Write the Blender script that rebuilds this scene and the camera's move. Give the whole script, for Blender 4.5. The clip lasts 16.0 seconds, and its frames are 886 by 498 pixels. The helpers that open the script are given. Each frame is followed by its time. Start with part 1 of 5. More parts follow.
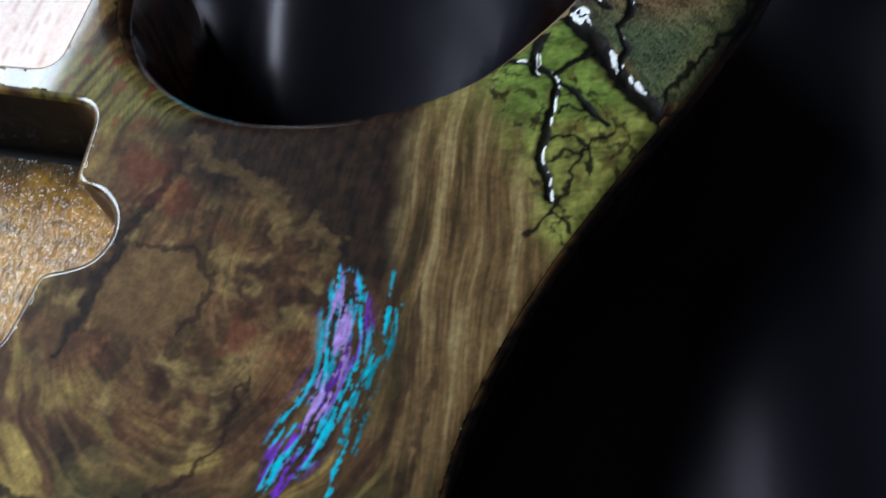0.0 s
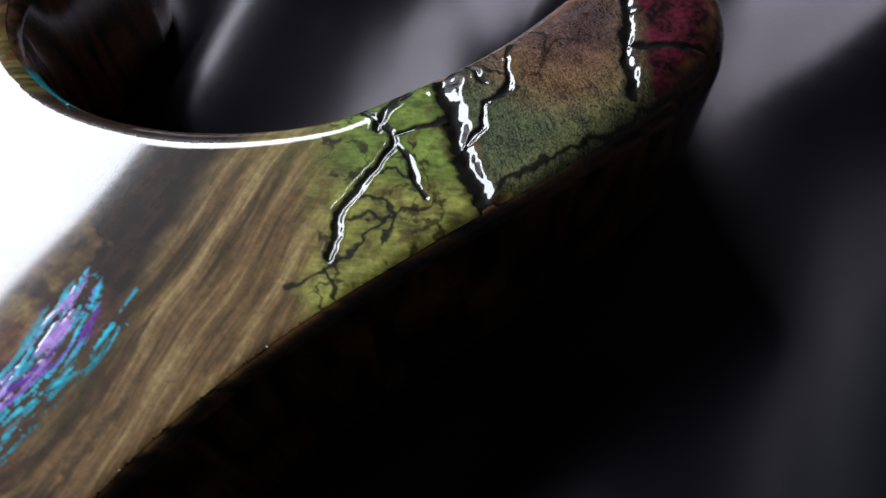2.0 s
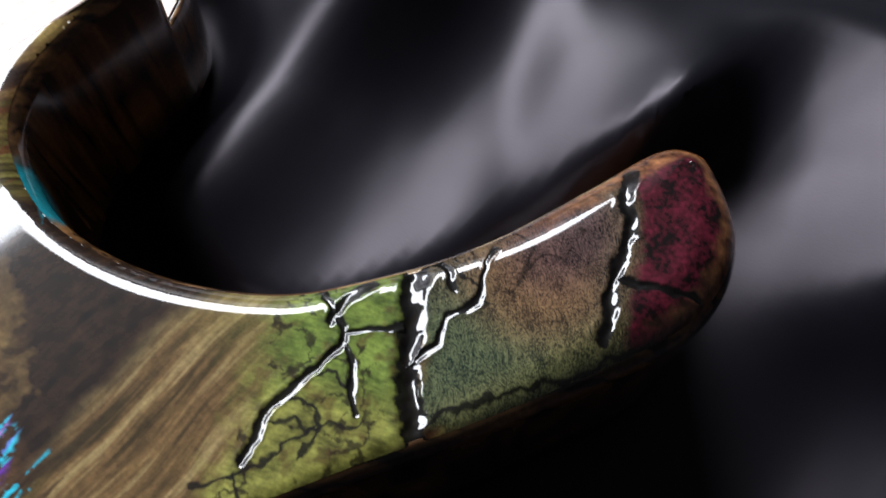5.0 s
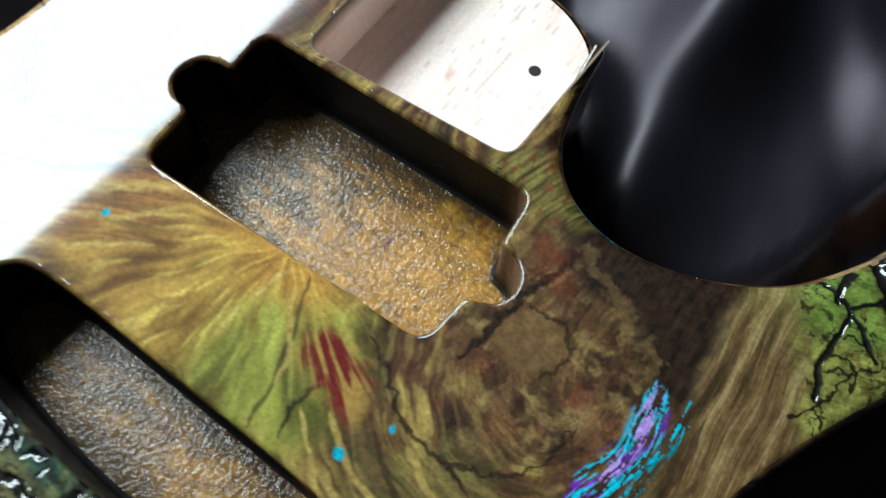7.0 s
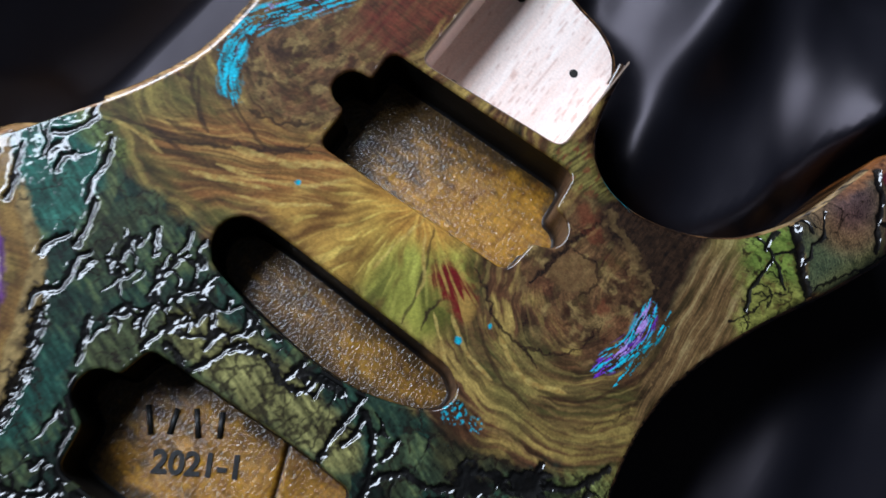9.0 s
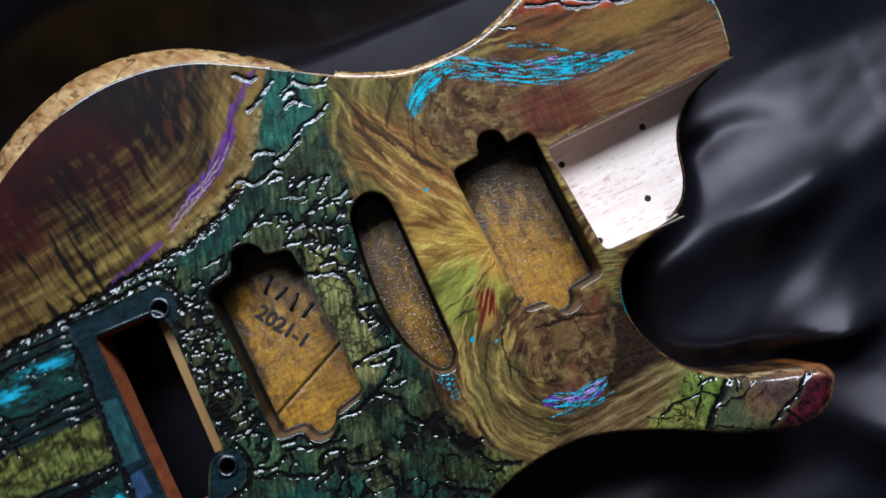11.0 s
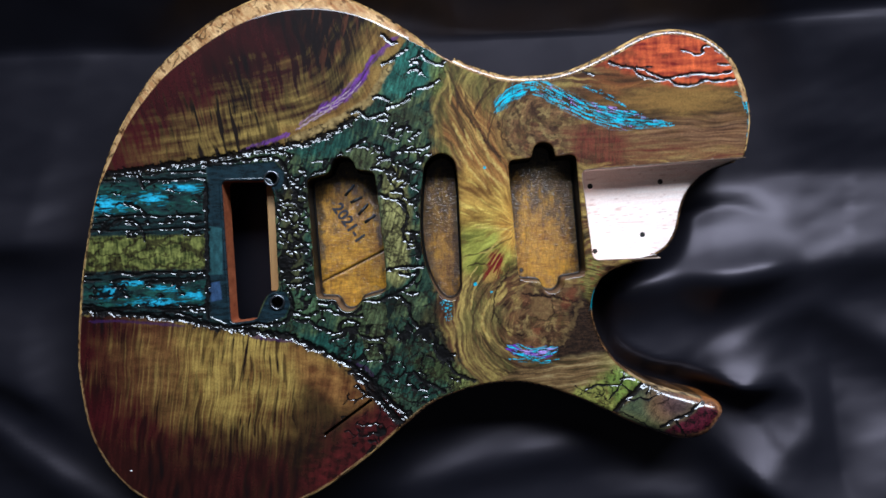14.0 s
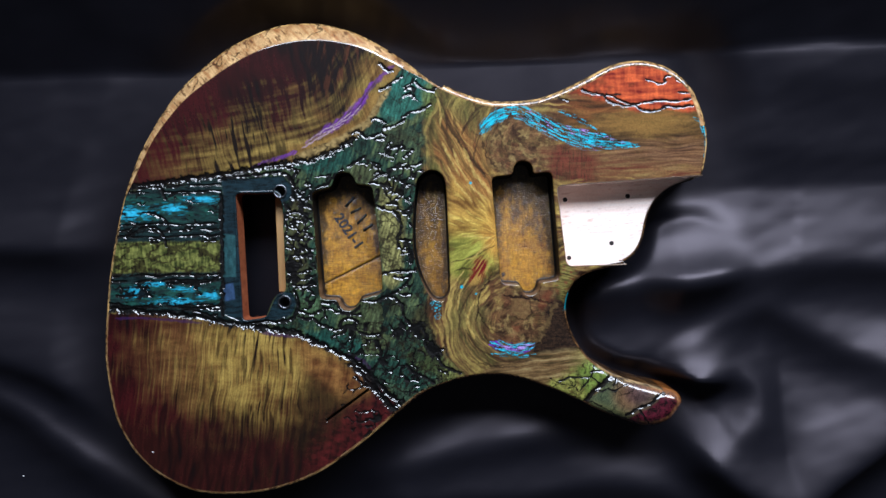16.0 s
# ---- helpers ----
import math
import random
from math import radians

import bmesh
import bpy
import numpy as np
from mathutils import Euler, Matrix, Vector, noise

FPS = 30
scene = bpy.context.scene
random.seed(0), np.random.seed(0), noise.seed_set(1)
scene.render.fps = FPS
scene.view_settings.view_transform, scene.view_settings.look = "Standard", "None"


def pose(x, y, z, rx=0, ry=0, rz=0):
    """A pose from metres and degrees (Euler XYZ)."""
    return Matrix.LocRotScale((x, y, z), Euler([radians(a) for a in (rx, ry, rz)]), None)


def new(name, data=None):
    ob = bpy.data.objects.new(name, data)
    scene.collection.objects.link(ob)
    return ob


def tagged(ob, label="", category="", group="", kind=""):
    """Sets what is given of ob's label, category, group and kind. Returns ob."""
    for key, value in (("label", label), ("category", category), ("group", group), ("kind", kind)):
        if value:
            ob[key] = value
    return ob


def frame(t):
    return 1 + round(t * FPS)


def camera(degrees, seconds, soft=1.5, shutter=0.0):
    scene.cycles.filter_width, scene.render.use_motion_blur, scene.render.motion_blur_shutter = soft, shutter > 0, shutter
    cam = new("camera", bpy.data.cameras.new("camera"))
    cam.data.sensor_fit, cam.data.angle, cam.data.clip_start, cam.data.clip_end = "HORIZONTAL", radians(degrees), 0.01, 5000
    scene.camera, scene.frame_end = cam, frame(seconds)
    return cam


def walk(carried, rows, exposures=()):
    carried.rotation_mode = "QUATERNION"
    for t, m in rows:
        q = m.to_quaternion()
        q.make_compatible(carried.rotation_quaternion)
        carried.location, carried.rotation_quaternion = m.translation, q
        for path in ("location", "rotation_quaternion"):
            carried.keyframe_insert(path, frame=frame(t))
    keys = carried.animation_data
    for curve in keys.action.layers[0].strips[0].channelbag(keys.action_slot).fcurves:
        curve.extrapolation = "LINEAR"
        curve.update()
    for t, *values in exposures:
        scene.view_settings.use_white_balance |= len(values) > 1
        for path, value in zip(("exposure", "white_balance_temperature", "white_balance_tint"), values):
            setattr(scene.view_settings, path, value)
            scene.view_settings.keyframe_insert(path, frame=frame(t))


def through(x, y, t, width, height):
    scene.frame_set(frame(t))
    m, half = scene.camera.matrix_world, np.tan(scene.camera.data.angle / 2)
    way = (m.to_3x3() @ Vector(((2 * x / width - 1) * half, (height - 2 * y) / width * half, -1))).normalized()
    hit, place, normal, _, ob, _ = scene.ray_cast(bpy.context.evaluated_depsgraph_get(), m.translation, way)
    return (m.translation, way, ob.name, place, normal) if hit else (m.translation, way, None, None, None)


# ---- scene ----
cam = camera(57.92, 16.0, shutter=0.5)
PATH = [
    (0, 0.02639, -0.09348, 0.14325, 25.169, 0.374, -78.453),
    (0.5, 0.03167, -0.10209, 0.14626, 26.244, 0.083, -75.940),
    (1, 0.03301, -0.11363, 0.14481, 27.645, 0.389, -71.947),
    (1.5, 0.04071, -0.12480, 0.13891, 29.656, 0.374, -67.701),
    (2, 0.04365, -0.13370, 0.13344, 30.686, 0.112, -62.042),
    (2.5, 0.05457, -0.13667, 0.12291, 31.508, -0.412, -57.595),
    (3, 0.06961, -0.13399, 0.11644, 30.934, -1.936, -54.182),
    (5.3, 0.08038, -0.12472, 0.15231, 26.783, -1.574, -48.415),
    (5.5, 0.06942, -0.12103, 0.15543, 26.764, -1.382, -48.532),
    (6, 0.04661, -0.09824, 0.17078, 25.917, -0.860, -49.189),
    (6.5, 0.01911, -0.07675, 0.17891, 25.750, -1.357, -50.665),
    (7, 0.00741, -0.05688, 0.19445, 23.747, -2.056, -52.870),
    (7.5, 0.00187, -0.04134, 0.21159, 20.674, -3.459, -54.886),
    (8, -0.00993, -0.03810, 0.23253, 18.786, -4.218, -55.260),
    (8.5, -0.01807, -0.03896, 0.25690, 16.859, -4.350, -54.570),
    (9, -0.02261, -0.03096, 0.28365, 14.292, -4.941, -52.560),
    (9.2, -0.02402, -0.02536, 0.29643, 13.238, -5.290, -50.995),
    (11.3, -0.00250, -0.00099, 0.41021, 2.806, -2.509, -19.154),
    (11.5, -0.00752, -0.00339, 0.41662, 2.507, -2.143, -16.069),
    (12, -0.01625, -0.00256, 0.43428, 1.448, -0.810, -9.761),
    (12.5, -0.00881, 0.00315, 0.45022, -0.067, -0.147, -6.244),
    (13, -0.00204, -0.00322, 0.47692, -0.280, 0.407, -4.145),
    (13.5, 0.00315, -0.00399, 0.49894, -1.130, 0.708, -3.019),
    (14, 0.00643, 0.00313, 0.52151, -1.523, 0.666, -2.419),
    (14.5, 0.01255, 0.00856, 0.54278, -2.069, 0.664, -2.169),
    (15, 0.01256, 0.00648, 0.56554, -2.251, 0.369, -1.922),
    (15.5, 0.00527, 0.01005, 0.57831, -2.174, -0.290, -1.844),
    (16, 0.01008, 0.00907, 0.57887, -1.557, 0.260, -2.072),
]
EXPOSURES = [(0, -0.48, 5950, 2), (1.5, -0.36, 6400, 8), (3, -0.12, 6650, 11), (5.5, -0.02, 6700, 8), (7, -0.14, 6250, -6), (9, -0.42, 6000, 7), (11.5, -0.34, 5950, 4), (13, -0.18, 5900, 6), (16, 0.0, 6100, 9)]
walk(cam, [(t, pose(*place)) for t, *place in PATH], EXPOSURES)

# ---- light ----
world = bpy.data.worlds.new("room_dusk")
scene.world = world
world.use_nodes = True
world.node_tree.nodes["Background"].inputs[0].default_value = (0.5, 0.6, 0.8, 1)
world.node_tree.nodes["Background"].inputs[1].default_value = 0.012

WIN_X0, WIN_X1, WIN_Z0, WIN_Z1, WIN_Y = -0.42, 1.05, 0.52, 1.03, 0.68
lamp = bpy.data.lights.new("window_daylight", "AREA")
lamp.shape, lamp.size, lamp.size_y = "RECTANGLE", WIN_X1 - WIN_X0, WIN_Z1 - WIN_Z0
lamp.energy, lamp.color = 45.0, (0.85, 0.90, 1.0)
daylight = new("window_daylight", lamp)
daylight.matrix_world = pose((WIN_X0 + WIN_X1) / 2, WIN_Y + 0.03, (WIN_Z0 + WIN_Z1) / 2, -90, 0, 0)


# ---- arithmetic in the plan, millimetres ----
def srgb(r, g, b):
    return np.array([(c / 255) ** 2.2 for c in (r, g, b)])


ORDER = np.random.RandomState(7).permutation(256).astype(np.int32)
ORDER = np.r_[ORDER, ORDER]
ANGLE = np.random.RandomState(8).rand(256) * 2 * math.pi
WEST, SOUTH = np.cos(ANGLE).astype(np.float32), np.sin(ANGLE).astype(np.float32)


def perlin(x, y, seed=0):
    x, y = np.asarray(x, np.float32), np.asarray(y, np.float32)
    bx, by = np.floor(x), np.floor(y)
    fx, fy = x - bx, y - by
    ix, iy = bx.astype(np.int32) + seed * 53, by.astype(np.int32) + seed * 91
    ux, uy = fx * fx * (3 - 2 * fx), fy * fy * (3 - 2 * fy)
    y0, y1 = iy & 255, (iy + 1) & 255
    a, b = ORDER[ix & 255], ORDER[(ix + 1) & 255]
    h = ORDER[a + y0]
    p = WEST[h] * fx + SOUTH[h] * fy
    h = ORDER[b + y0]
    p += ux * (WEST[h] * (fx - 1) + SOUTH[h] * fy - p)
    h = ORDER[a + y1]
    q = WEST[h] * fx + SOUTH[h] * (fy - 1)
    h = ORDER[b + y1]
    q += ux * (WEST[h] * (fx - 1) + SOUTH[h] * (fy - 1) - q)
    return 1.5 * (p + uy * (q - p))


def fbm(x, y, octaves=3, seed=0):
    total, size, norm = 0.0, 1.0, 0.0
    for n in range(octaves):
        total = total + size * perlin(x * 2**n + 17.3 * n, y * 2**n - 9.1 * n, seed + n)
        norm, size = norm + size, size * 0.55
    return total / norm


def cells(x, y, seed=0):
    """Distance to the nearest and the second nearest of scattered seeds, and a random value of the nearest."""
    ix, iy = np.floor(x).astype(np.int64), np.floor(y).astype(np.int64)
    f1, f2, who = np.full(x.shape, 9.0), np.full(x.shape, 9.0), np.zeros(x.shape)
    for dx in (-1, 0, 1):
        for dy in (-1, 0, 1):
            h = ((ix + dx) * 374761393 + (iy + dy) * 668265263 + seed * 974634777) & 0x7FFFFFFF
            h = ((h ^ (h >> 13)) * 1274126177) & 0x7FFFFFFF
            h = h ^ (h >> 16)
            d = np.hypot(ix + dx + (h & 1023) / 1023 - x, iy + dy + ((h >> 10) & 1023) / 1023 - y)
            nearer = d < f1
            f2 = np.where(nearer, f1, np.minimum(f2, d))
            who = np.where(nearer, ((h >> 5) & 255) / 255, who)
            f1 = np.where(nearer, d, f1)
    return f1, f2, who


def step(a, b, v):
    s = np.clip((v - a) / (b - a), 0, 1)
    return s * s * (3 - 2 * s)


def curve(points, closed=False, pieces=8):
    """A Catmull-Rom curve through the points."""
    p = np.array(points, float)
    if closed:
        p = np.vstack([p[-1], p, p[:2]])
    else:
        p = np.vstack([2 * p[0] - p[1], p, 2 * p[-1] - p[-2]])
    out = []
    for a, b, c, d in zip(p[:-3], p[1:-2], p[2:-1], p[3:]):
        for s in np.arange(pieces) / pieces:
            out.append(0.5 * (2 * b + (c - a) * s + (2 * a - 5 * b + 4 * c - d) * s * s + (3 * b - a - 3 * c + d) * s**3))
    if not closed:
        out.append(p[-2])
    return np.array(out)


def rounded(points, radius, pieces=6):
    """A closed outline with its corners rounded."""
    p, out = np.array(points, float), []
    for a, b, c in zip(np.roll(p, 1, 0), p, np.roll(p, -1, 0)):
        u, v = a - b, c - b
        lu, lv = np.linalg.norm(u), np.linalg.norm(v)
        r = min(radius, 0.48 * lu, 0.48 * lv)
        s, e = b + u / lu * r, b + v / lv * r
        for q in np.arange(pieces + 1) / pieces:
            out.append((1 - q) ** 2 * s + 2 * q * (1 - q) * b + q * q * e)
    return np.array(out)


def resampled(line, spacing, closed=True):
    p = np.vstack([line, line[:1]]) if closed else np.array(line)
    s = np.r_[0, np.cumsum(np.linalg.norm(np.diff(p, axis=0), axis=1))]
    at = np.linspace(0, s[-1], max(8, int(s[-1] / spacing)) + 1)
    out = np.stack([np.interp(at, s, p[:, 0]), np.interp(at, s, p[:, 1])], 1)
    return out[:-1] if closed else out


def near_line(x, y, line, reach=1e9, closed=False):
    """Distance to a line, the way along it and the side, for points within reach of its box."""
    p = np.vstack([line, line[:1]]) if closed else np.array(line, float)
    best, along, side = np.full(x.shape, 1e3), np.zeros(x.shape), np.zeros(x.shape)
    pick = np.flatnonzero((x > p[:, 0].min() - reach) & (x < p[:, 0].max() + reach) & (y > p[:, 1].min() - reach) & (y < p[:, 1].max() + reach))
    px, py, b, al, sd, run = x[pick], y[pick], best[pick], along[pick], side[pick], 0.0
    for (ax, ay), (bx, by) in zip(p[:-1], p[1:]):
        dx, dy = bx - ax, by - ay
        ll = math.hypot(dx, dy) or 1e-9
        t = np.clip(((px - ax) * dx + (py - ay) * dy) / ll**2, 0, 1)
        d = np.hypot(px - ax - t * dx, py - ay - t * dy)
        closer = d < b
        b = np.where(closer, d, b)
        al = np.where(closer, run + t * ll, al)
        sd = np.where(closer, np.sign(dx * (py - ay) - dy * (px - ax)), sd)
        run += ll
    best[pick], along[pick], side[pick] = b, al, sd
    return best, along, side


def inside(x, y, poly):
    hit = np.zeros(x.shape, bool)
    p = np.asarray(poly)
    for (ax, ay), (bx, by) in zip(p, np.roll(p, -1, 0)):
        if ay != by:
            hit ^= ((ay > y) != (by > y)) & (x < (bx - ax) * (y - ay) / (by - ay) + ax)
    return hit


def signed(x, y, poly):
    """Signed distance to a closed outline (inside is negative), exact close to it."""
    p = np.asarray(poly)
    if len(x) < 60000:
        d, _, _ = near_line(x, y, p, closed=True)
        return np.where(inside(x, y, p), -d, d)
    g = 4.0
    x0, y0 = x.min() - g, y.min() - g
    nx, ny = int((x.max() - x0) / g) + 3, int((y.max() - y0) / g) + 3
    gx, gy = np.meshgrid(x0 + g * np.arange(nx), y0 + g * np.arange(ny), indexing="ij")
    c, _, _ = near_line(gx.ravel(), gy.ravel(), p, closed=True)
    c = np.where(inside(gx.ravel(), gy.ravel(), p), -c, c).reshape(nx, ny)
    fx, fy = (x - x0) / g, (y - y0) / g
    i, j = fx.astype(int), fy.astype(int)
    fx, fy = fx - i, fy - j
    d = (c[i, j] * (1 - fx) + c[i + 1, j] * fx) * (1 - fy) + (c[i, j + 1] * (1 - fx) + c[i + 1, j + 1] * fx) * fy
    for n in range(0, len(x), 100000):
        pick = n + np.flatnonzero(np.abs(d[n : n + 100000]) < 5)
        e, _, _ = near_line(x[pick], y[pick], p, closed=True)
        d[pick] = np.where(inside(x[pick], y[pick], p), -e, e)
    return d


# ---- meshes ----
def finish(name, mesh, material, parent=None, label="", smooth=True):
    mesh.materials.append(material)
    if smooth:
        mesh.polygons.foreach_set("use_smooth", np.ones(len(mesh.polygons), bool))
    ob = new(name, mesh)
    ob.parent = parent
    return tagged(ob, label)


def part(name, bm, material, parent, label="", smooth=True):
    mesh = bpy.data.meshes.new(name)
    bm.to_mesh(mesh)
    bm.free()
    return finish(name, mesh, material, parent, label, smooth)


def from_arrays(name, verts, quads, material, parent=None, label="", paint=None, smooth=True):
    mesh = bpy.data.meshes.new(name)
    mesh.vertices.add(len(verts))
    mesh.vertices.foreach_set("co", np.asarray(verts, np.float32).ravel())
    mesh.loops.add(quads.size)
    mesh.loops.foreach_set("vertex_index", quads.astype(np.int32).ravel())
    mesh.polygons.add(len(quads))
    mesh.polygons.foreach_set("loop_start", np.arange(0, quads.size, quads.shape[1], dtype=np.int32))
    if paint is not None:
        layer = mesh.attributes.new("paint", "FLOAT_COLOR", "POINT")
        layer.data.foreach_set("color", np.asarray(paint, np.float32).ravel())
    mesh.update(calc_edges=True)
    mesh.validate()
    return finish(name, mesh, material, parent, label, smooth)


def sheet(box, h, depth):
    """A fine flat net (mm) over the box, kept where depth(x, y) is negative and drawn onto its zero line."""
    nx, ny = int((box[2] - box[0]) / h) + 1, int((box[3] - box[1]) / h) + 1
    gx, gy = np.meshgrid(box[0] + h * np.arange(nx), box[1] + h * np.arange(ny), indexing="ij")
    x, y = gx.ravel(), gy.ravel()
    d = depth(x, y)
    keep = d < 1.05 * h
    grid = d.reshape(nx, ny)
    sx, sy = np.gradient(grid, h)
    size = np.maximum(np.hypot(sx, sy), 0.3).ravel()
    edge = keep & (d > -0.36 * h)
    x = np.where(edge, x - d * sx.ravel() / size, x)
    y = np.where(edge, y - d * sy.ravel() / size, y)
    k = keep.reshape(nx, ny)
    quad = k[:-1, :-1] & k[1:, :-1] & k[1:, 1:] & k[:-1, 1:]
    i, j = np.nonzero(quad)
    quads = np.stack([i * ny + j, (i + 1) * ny + j, (i + 1) * ny + j + 1, i * ny + j + 1], 1)
    used = np.unique(quads)
    renum = np.zeros(nx * ny, np.int64)
    renum[used] = np.arange(len(used))
    return x[used], y[used], renum[quads]


def inward(line):
    """Unit normals of a closed outline that point to its inside."""
    t = np.roll(line, -1, 0) - np.roll(line, 1, 0)
    n = np.stack([-t[:, 1], t[:, 0]], 1) / np.linalg.norm(t, axis=1)[:, None]
    area = np.sum(line[:, 0] * np.roll(line[:, 1], -1) - np.roll(line[:, 0], -1) * line[:, 1])
    return n if area > 0 else -n


def band(line, profile):
    """A closed ribbon along an outline; profile: rows of (way inwards, height or heights), mm."""
    n, count = inward(line), len(line)
    verts = [np.column_stack([line + o * n, np.broadcast_to(z, count)]) for o, z in profile]
    i, j = np.arange(count), np.roll(np.arange(count), -1)
    quads = [np.stack([r * count + i, r * count + j, (r + 1) * count + j, (r + 1) * count + i], 1) for r in range(len(profile) - 1)]
    return np.vstack(verts), np.vstack(quads)


def box_mesh(bm, x0, x1, y0, y1, z0, z1, bevel=0.0):
    made = bmesh.ops.create_cube(bm, size=1, matrix=Matrix.Translation(((x0 + x1) / 2, (y0 + y1) / 2, (z0 + z1) / 2)) @ Matrix.Diagonal((x1 - x0, y1 - y0, z1 - z0, 1)))
    if bevel:
        edges = list({e for v in made["verts"] for e in v.link_edges})
        bmesh.ops.bevel(bm, geom=edges, offset=bevel, segments=2, affect="EDGES", profile=0.5)
    return bm


# ---- materials ----
def material(name, base=(0.5, 0.5, 0.5), rough=0.5, metal=0.0, coat=0.0, coat_rough=0.055, spec=0.5):
    m = bpy.data.materials.new(name)
    m.use_nodes = True
    b = m.node_tree.nodes["Principled BSDF"]
    b.inputs["Base Color"].default_value = (*base, 1)
    b.inputs["Roughness"].default_value, b.inputs["Metallic"].default_value = rough, metal
    b.inputs["Coat Weight"].default_value, b.inputs["Coat Roughness"].default_value = coat, coat_rough
    b.inputs["Specular IOR Level"].default_value, b.inputs["Coat IOR"].default_value = spec, 1.65
    return m, m.node_tree, b


def node(tree, kind, **values):
    n = tree.nodes.new(kind)
    for key, value in values.items():
        n.inputs[key.replace("_", " ")].default_value = value
    return n


def grain(tree, scale, stretch=(1, 1, 1), detail=4.0, rough=0.6):
    """Noise in the object's own metres, stretched."""
    where = tree.nodes.new("ShaderNodeTexCoord")
    fit = tree.nodes.new("ShaderNodeMapping")
    fit.inputs["Scale"].default_value = stretch
    n = node(tree, "ShaderNodeTexNoise", Scale=scale, Detail=detail, Roughness=rough)
    tree.links.new(where.outputs["Object"], fit.inputs["Vector"])
    tree.links.new(fit.outputs["Vector"], n.inputs["Vector"])
    return n.outputs["Fac"]


def ramp(tree, value, *stops):
    r = tree.nodes.new("ShaderNodeValToRGB")
    while len(r.color_ramp.elements) < len(stops):
        r.color_ramp.elements.new(0.5)
    for e, (at, col) in zip(r.color_ramp.elements, stops):
        e.position, e.color = at, (*(col if len(np.shape(col)) else (col,) * 3), 1)
    tree.links.new(value, r.inputs["Fac"])
    return r.outputs["Color"]


def times(tree, a, b):
    m = tree.nodes.new("ShaderNodeMix")
    m.data_type, m.blend_type = "RGBA", "MULTIPLY"
    m.inputs["Factor"].default_value = 1
    tree.links.new(a, m.inputs[6]), tree.links.new(b, m.inputs[7])
    return m.outputs[2]


def relief(tree, value, strength, distance, target, socket="Normal"):
    n = node(tree, "ShaderNodeBump", Strength=strength, Distance=distance)
    tree.links.new(value, n.inputs["Height"])
    tree.links.new(n.outputs["Normal"], target.inputs[socket])


def painted(name, rough, coat, fine, bump):
    """Stain laid on by the mesh, with fine fibre in it, under lacquer."""
    m, tree, b = material(name, rough=rough, coat=coat)
    layer = tree.nodes.new("ShaderNodeAttribute")
    layer.attribute_name = "paint"
    fibre = ramp(tree, grain(tree, 1100, (1, 1, 1), 4.0, 0.7), (0.28, 1 - fine), (0.72, 1 + fine))
    tree.links.new(times(tree, layer.outputs["Color"], fibre), b.inputs["Base Color"])
    relief(tree, grain(tree, 500, detail=2.0), bump, 0.0002, b)
    return m


lacquer = painted("stained_lacquered_wood", 0.5, 1.0, 0.36, 0.15)
lacquer.node_tree.nodes["Principled BSDF"].inputs["Specular IOR Level"].default_value = 0.12
raw_floor = painted("lacquered_cavity_wood", 0.5, 0.76, 0.4, 0.6)
tree = raw_floor.node_tree
tree.nodes["Principled BSDF"].inputs["Coat Roughness"].default_value = 0.055
tree.nodes["Principled BSDF"].inputs["Specular IOR Level"].default_value = 0.15
relief(tree, grain(tree, 1000, (0.6, 1, 1), 2.0), 1.0, 0.00056, tree.nodes["Principled BSDF"], "Coat Normal")
cavity_wall = painted("cavity_wall_wood", 0.6, 0.12, 0.35, 0.5)
cavity_wall.node_tree.nodes["Principled BSDF"].inputs["Specular IOR Level"].default_value = 0.15
bare_maple = painted("bare_maple", 0.55, 0.0, 0.12, 0.1)

bushing_steel, _, _ = material("bushing_steel", (0.2, 0.21, 0.23), 0.3, 1.0)
hole_black, _, _ = material("hole_black", (0.01, 0.008, 0.007), 0.8)
ink, tree, b = material("marker_ink", (0.012, 0.012, 0.014), 0.45)
tree.links.new(ramp(tree, grain(tree, 600), (0.3, 0.006), (0.8, 0.04)), b.inputs["Base Color"])

satin, tree, b = material("black_satin", (0.006, 0.006, 0.009), 0.43, spec=0.33)
b.inputs["Specular Tint"].default_value = (1.0, 0.88, 0.98, 1)
tree.links.new(ramp(tree, grain(tree, 30, detail=3.0), (0.3, (0.36, 0.36, 0.36)), (0.75, (0.43, 0.43, 0.43))), b.inputs["Roughness"])
relief(tree, grain(tree, 2500, (1, 0.2, 1), 1.0), 0.06, 0.0002, b)

plaster, tree, b = material("dim_plaster", (0.03, 0.03, 0.03), 0.9)
tree.links.new(ramp(tree, grain(tree, 6), (0.3, 0.035), (0.8, 0.065)), b.inputs["Base Color"])
boards, tree, b = material("dark_floor", (0.05, 0.04, 0.03), 0.6)
tree.links.new(ramp(tree, grain(tree, 5, (1, 8, 1)), (0.3, (0.03, 0.022, 0.016)), (0.8, (0.08, 0.06, 0.04))), b.inputs["Base Color"])
bare_ledge, tree, b = material("bare_ledge_wood", (0.5, 0.3, 0.12), 0.5)
tree.links.new(ramp(tree, grain(tree, 60, (1, 0.15, 1)), (0.3, (0.42, 0.22, 0.08)), (0.8, (0.62, 0.38, 0.16))), b.inputs["Base Color"])
table_wood, tree, b = material("table_wood", (0.1, 0.06, 0.03), 0.5)
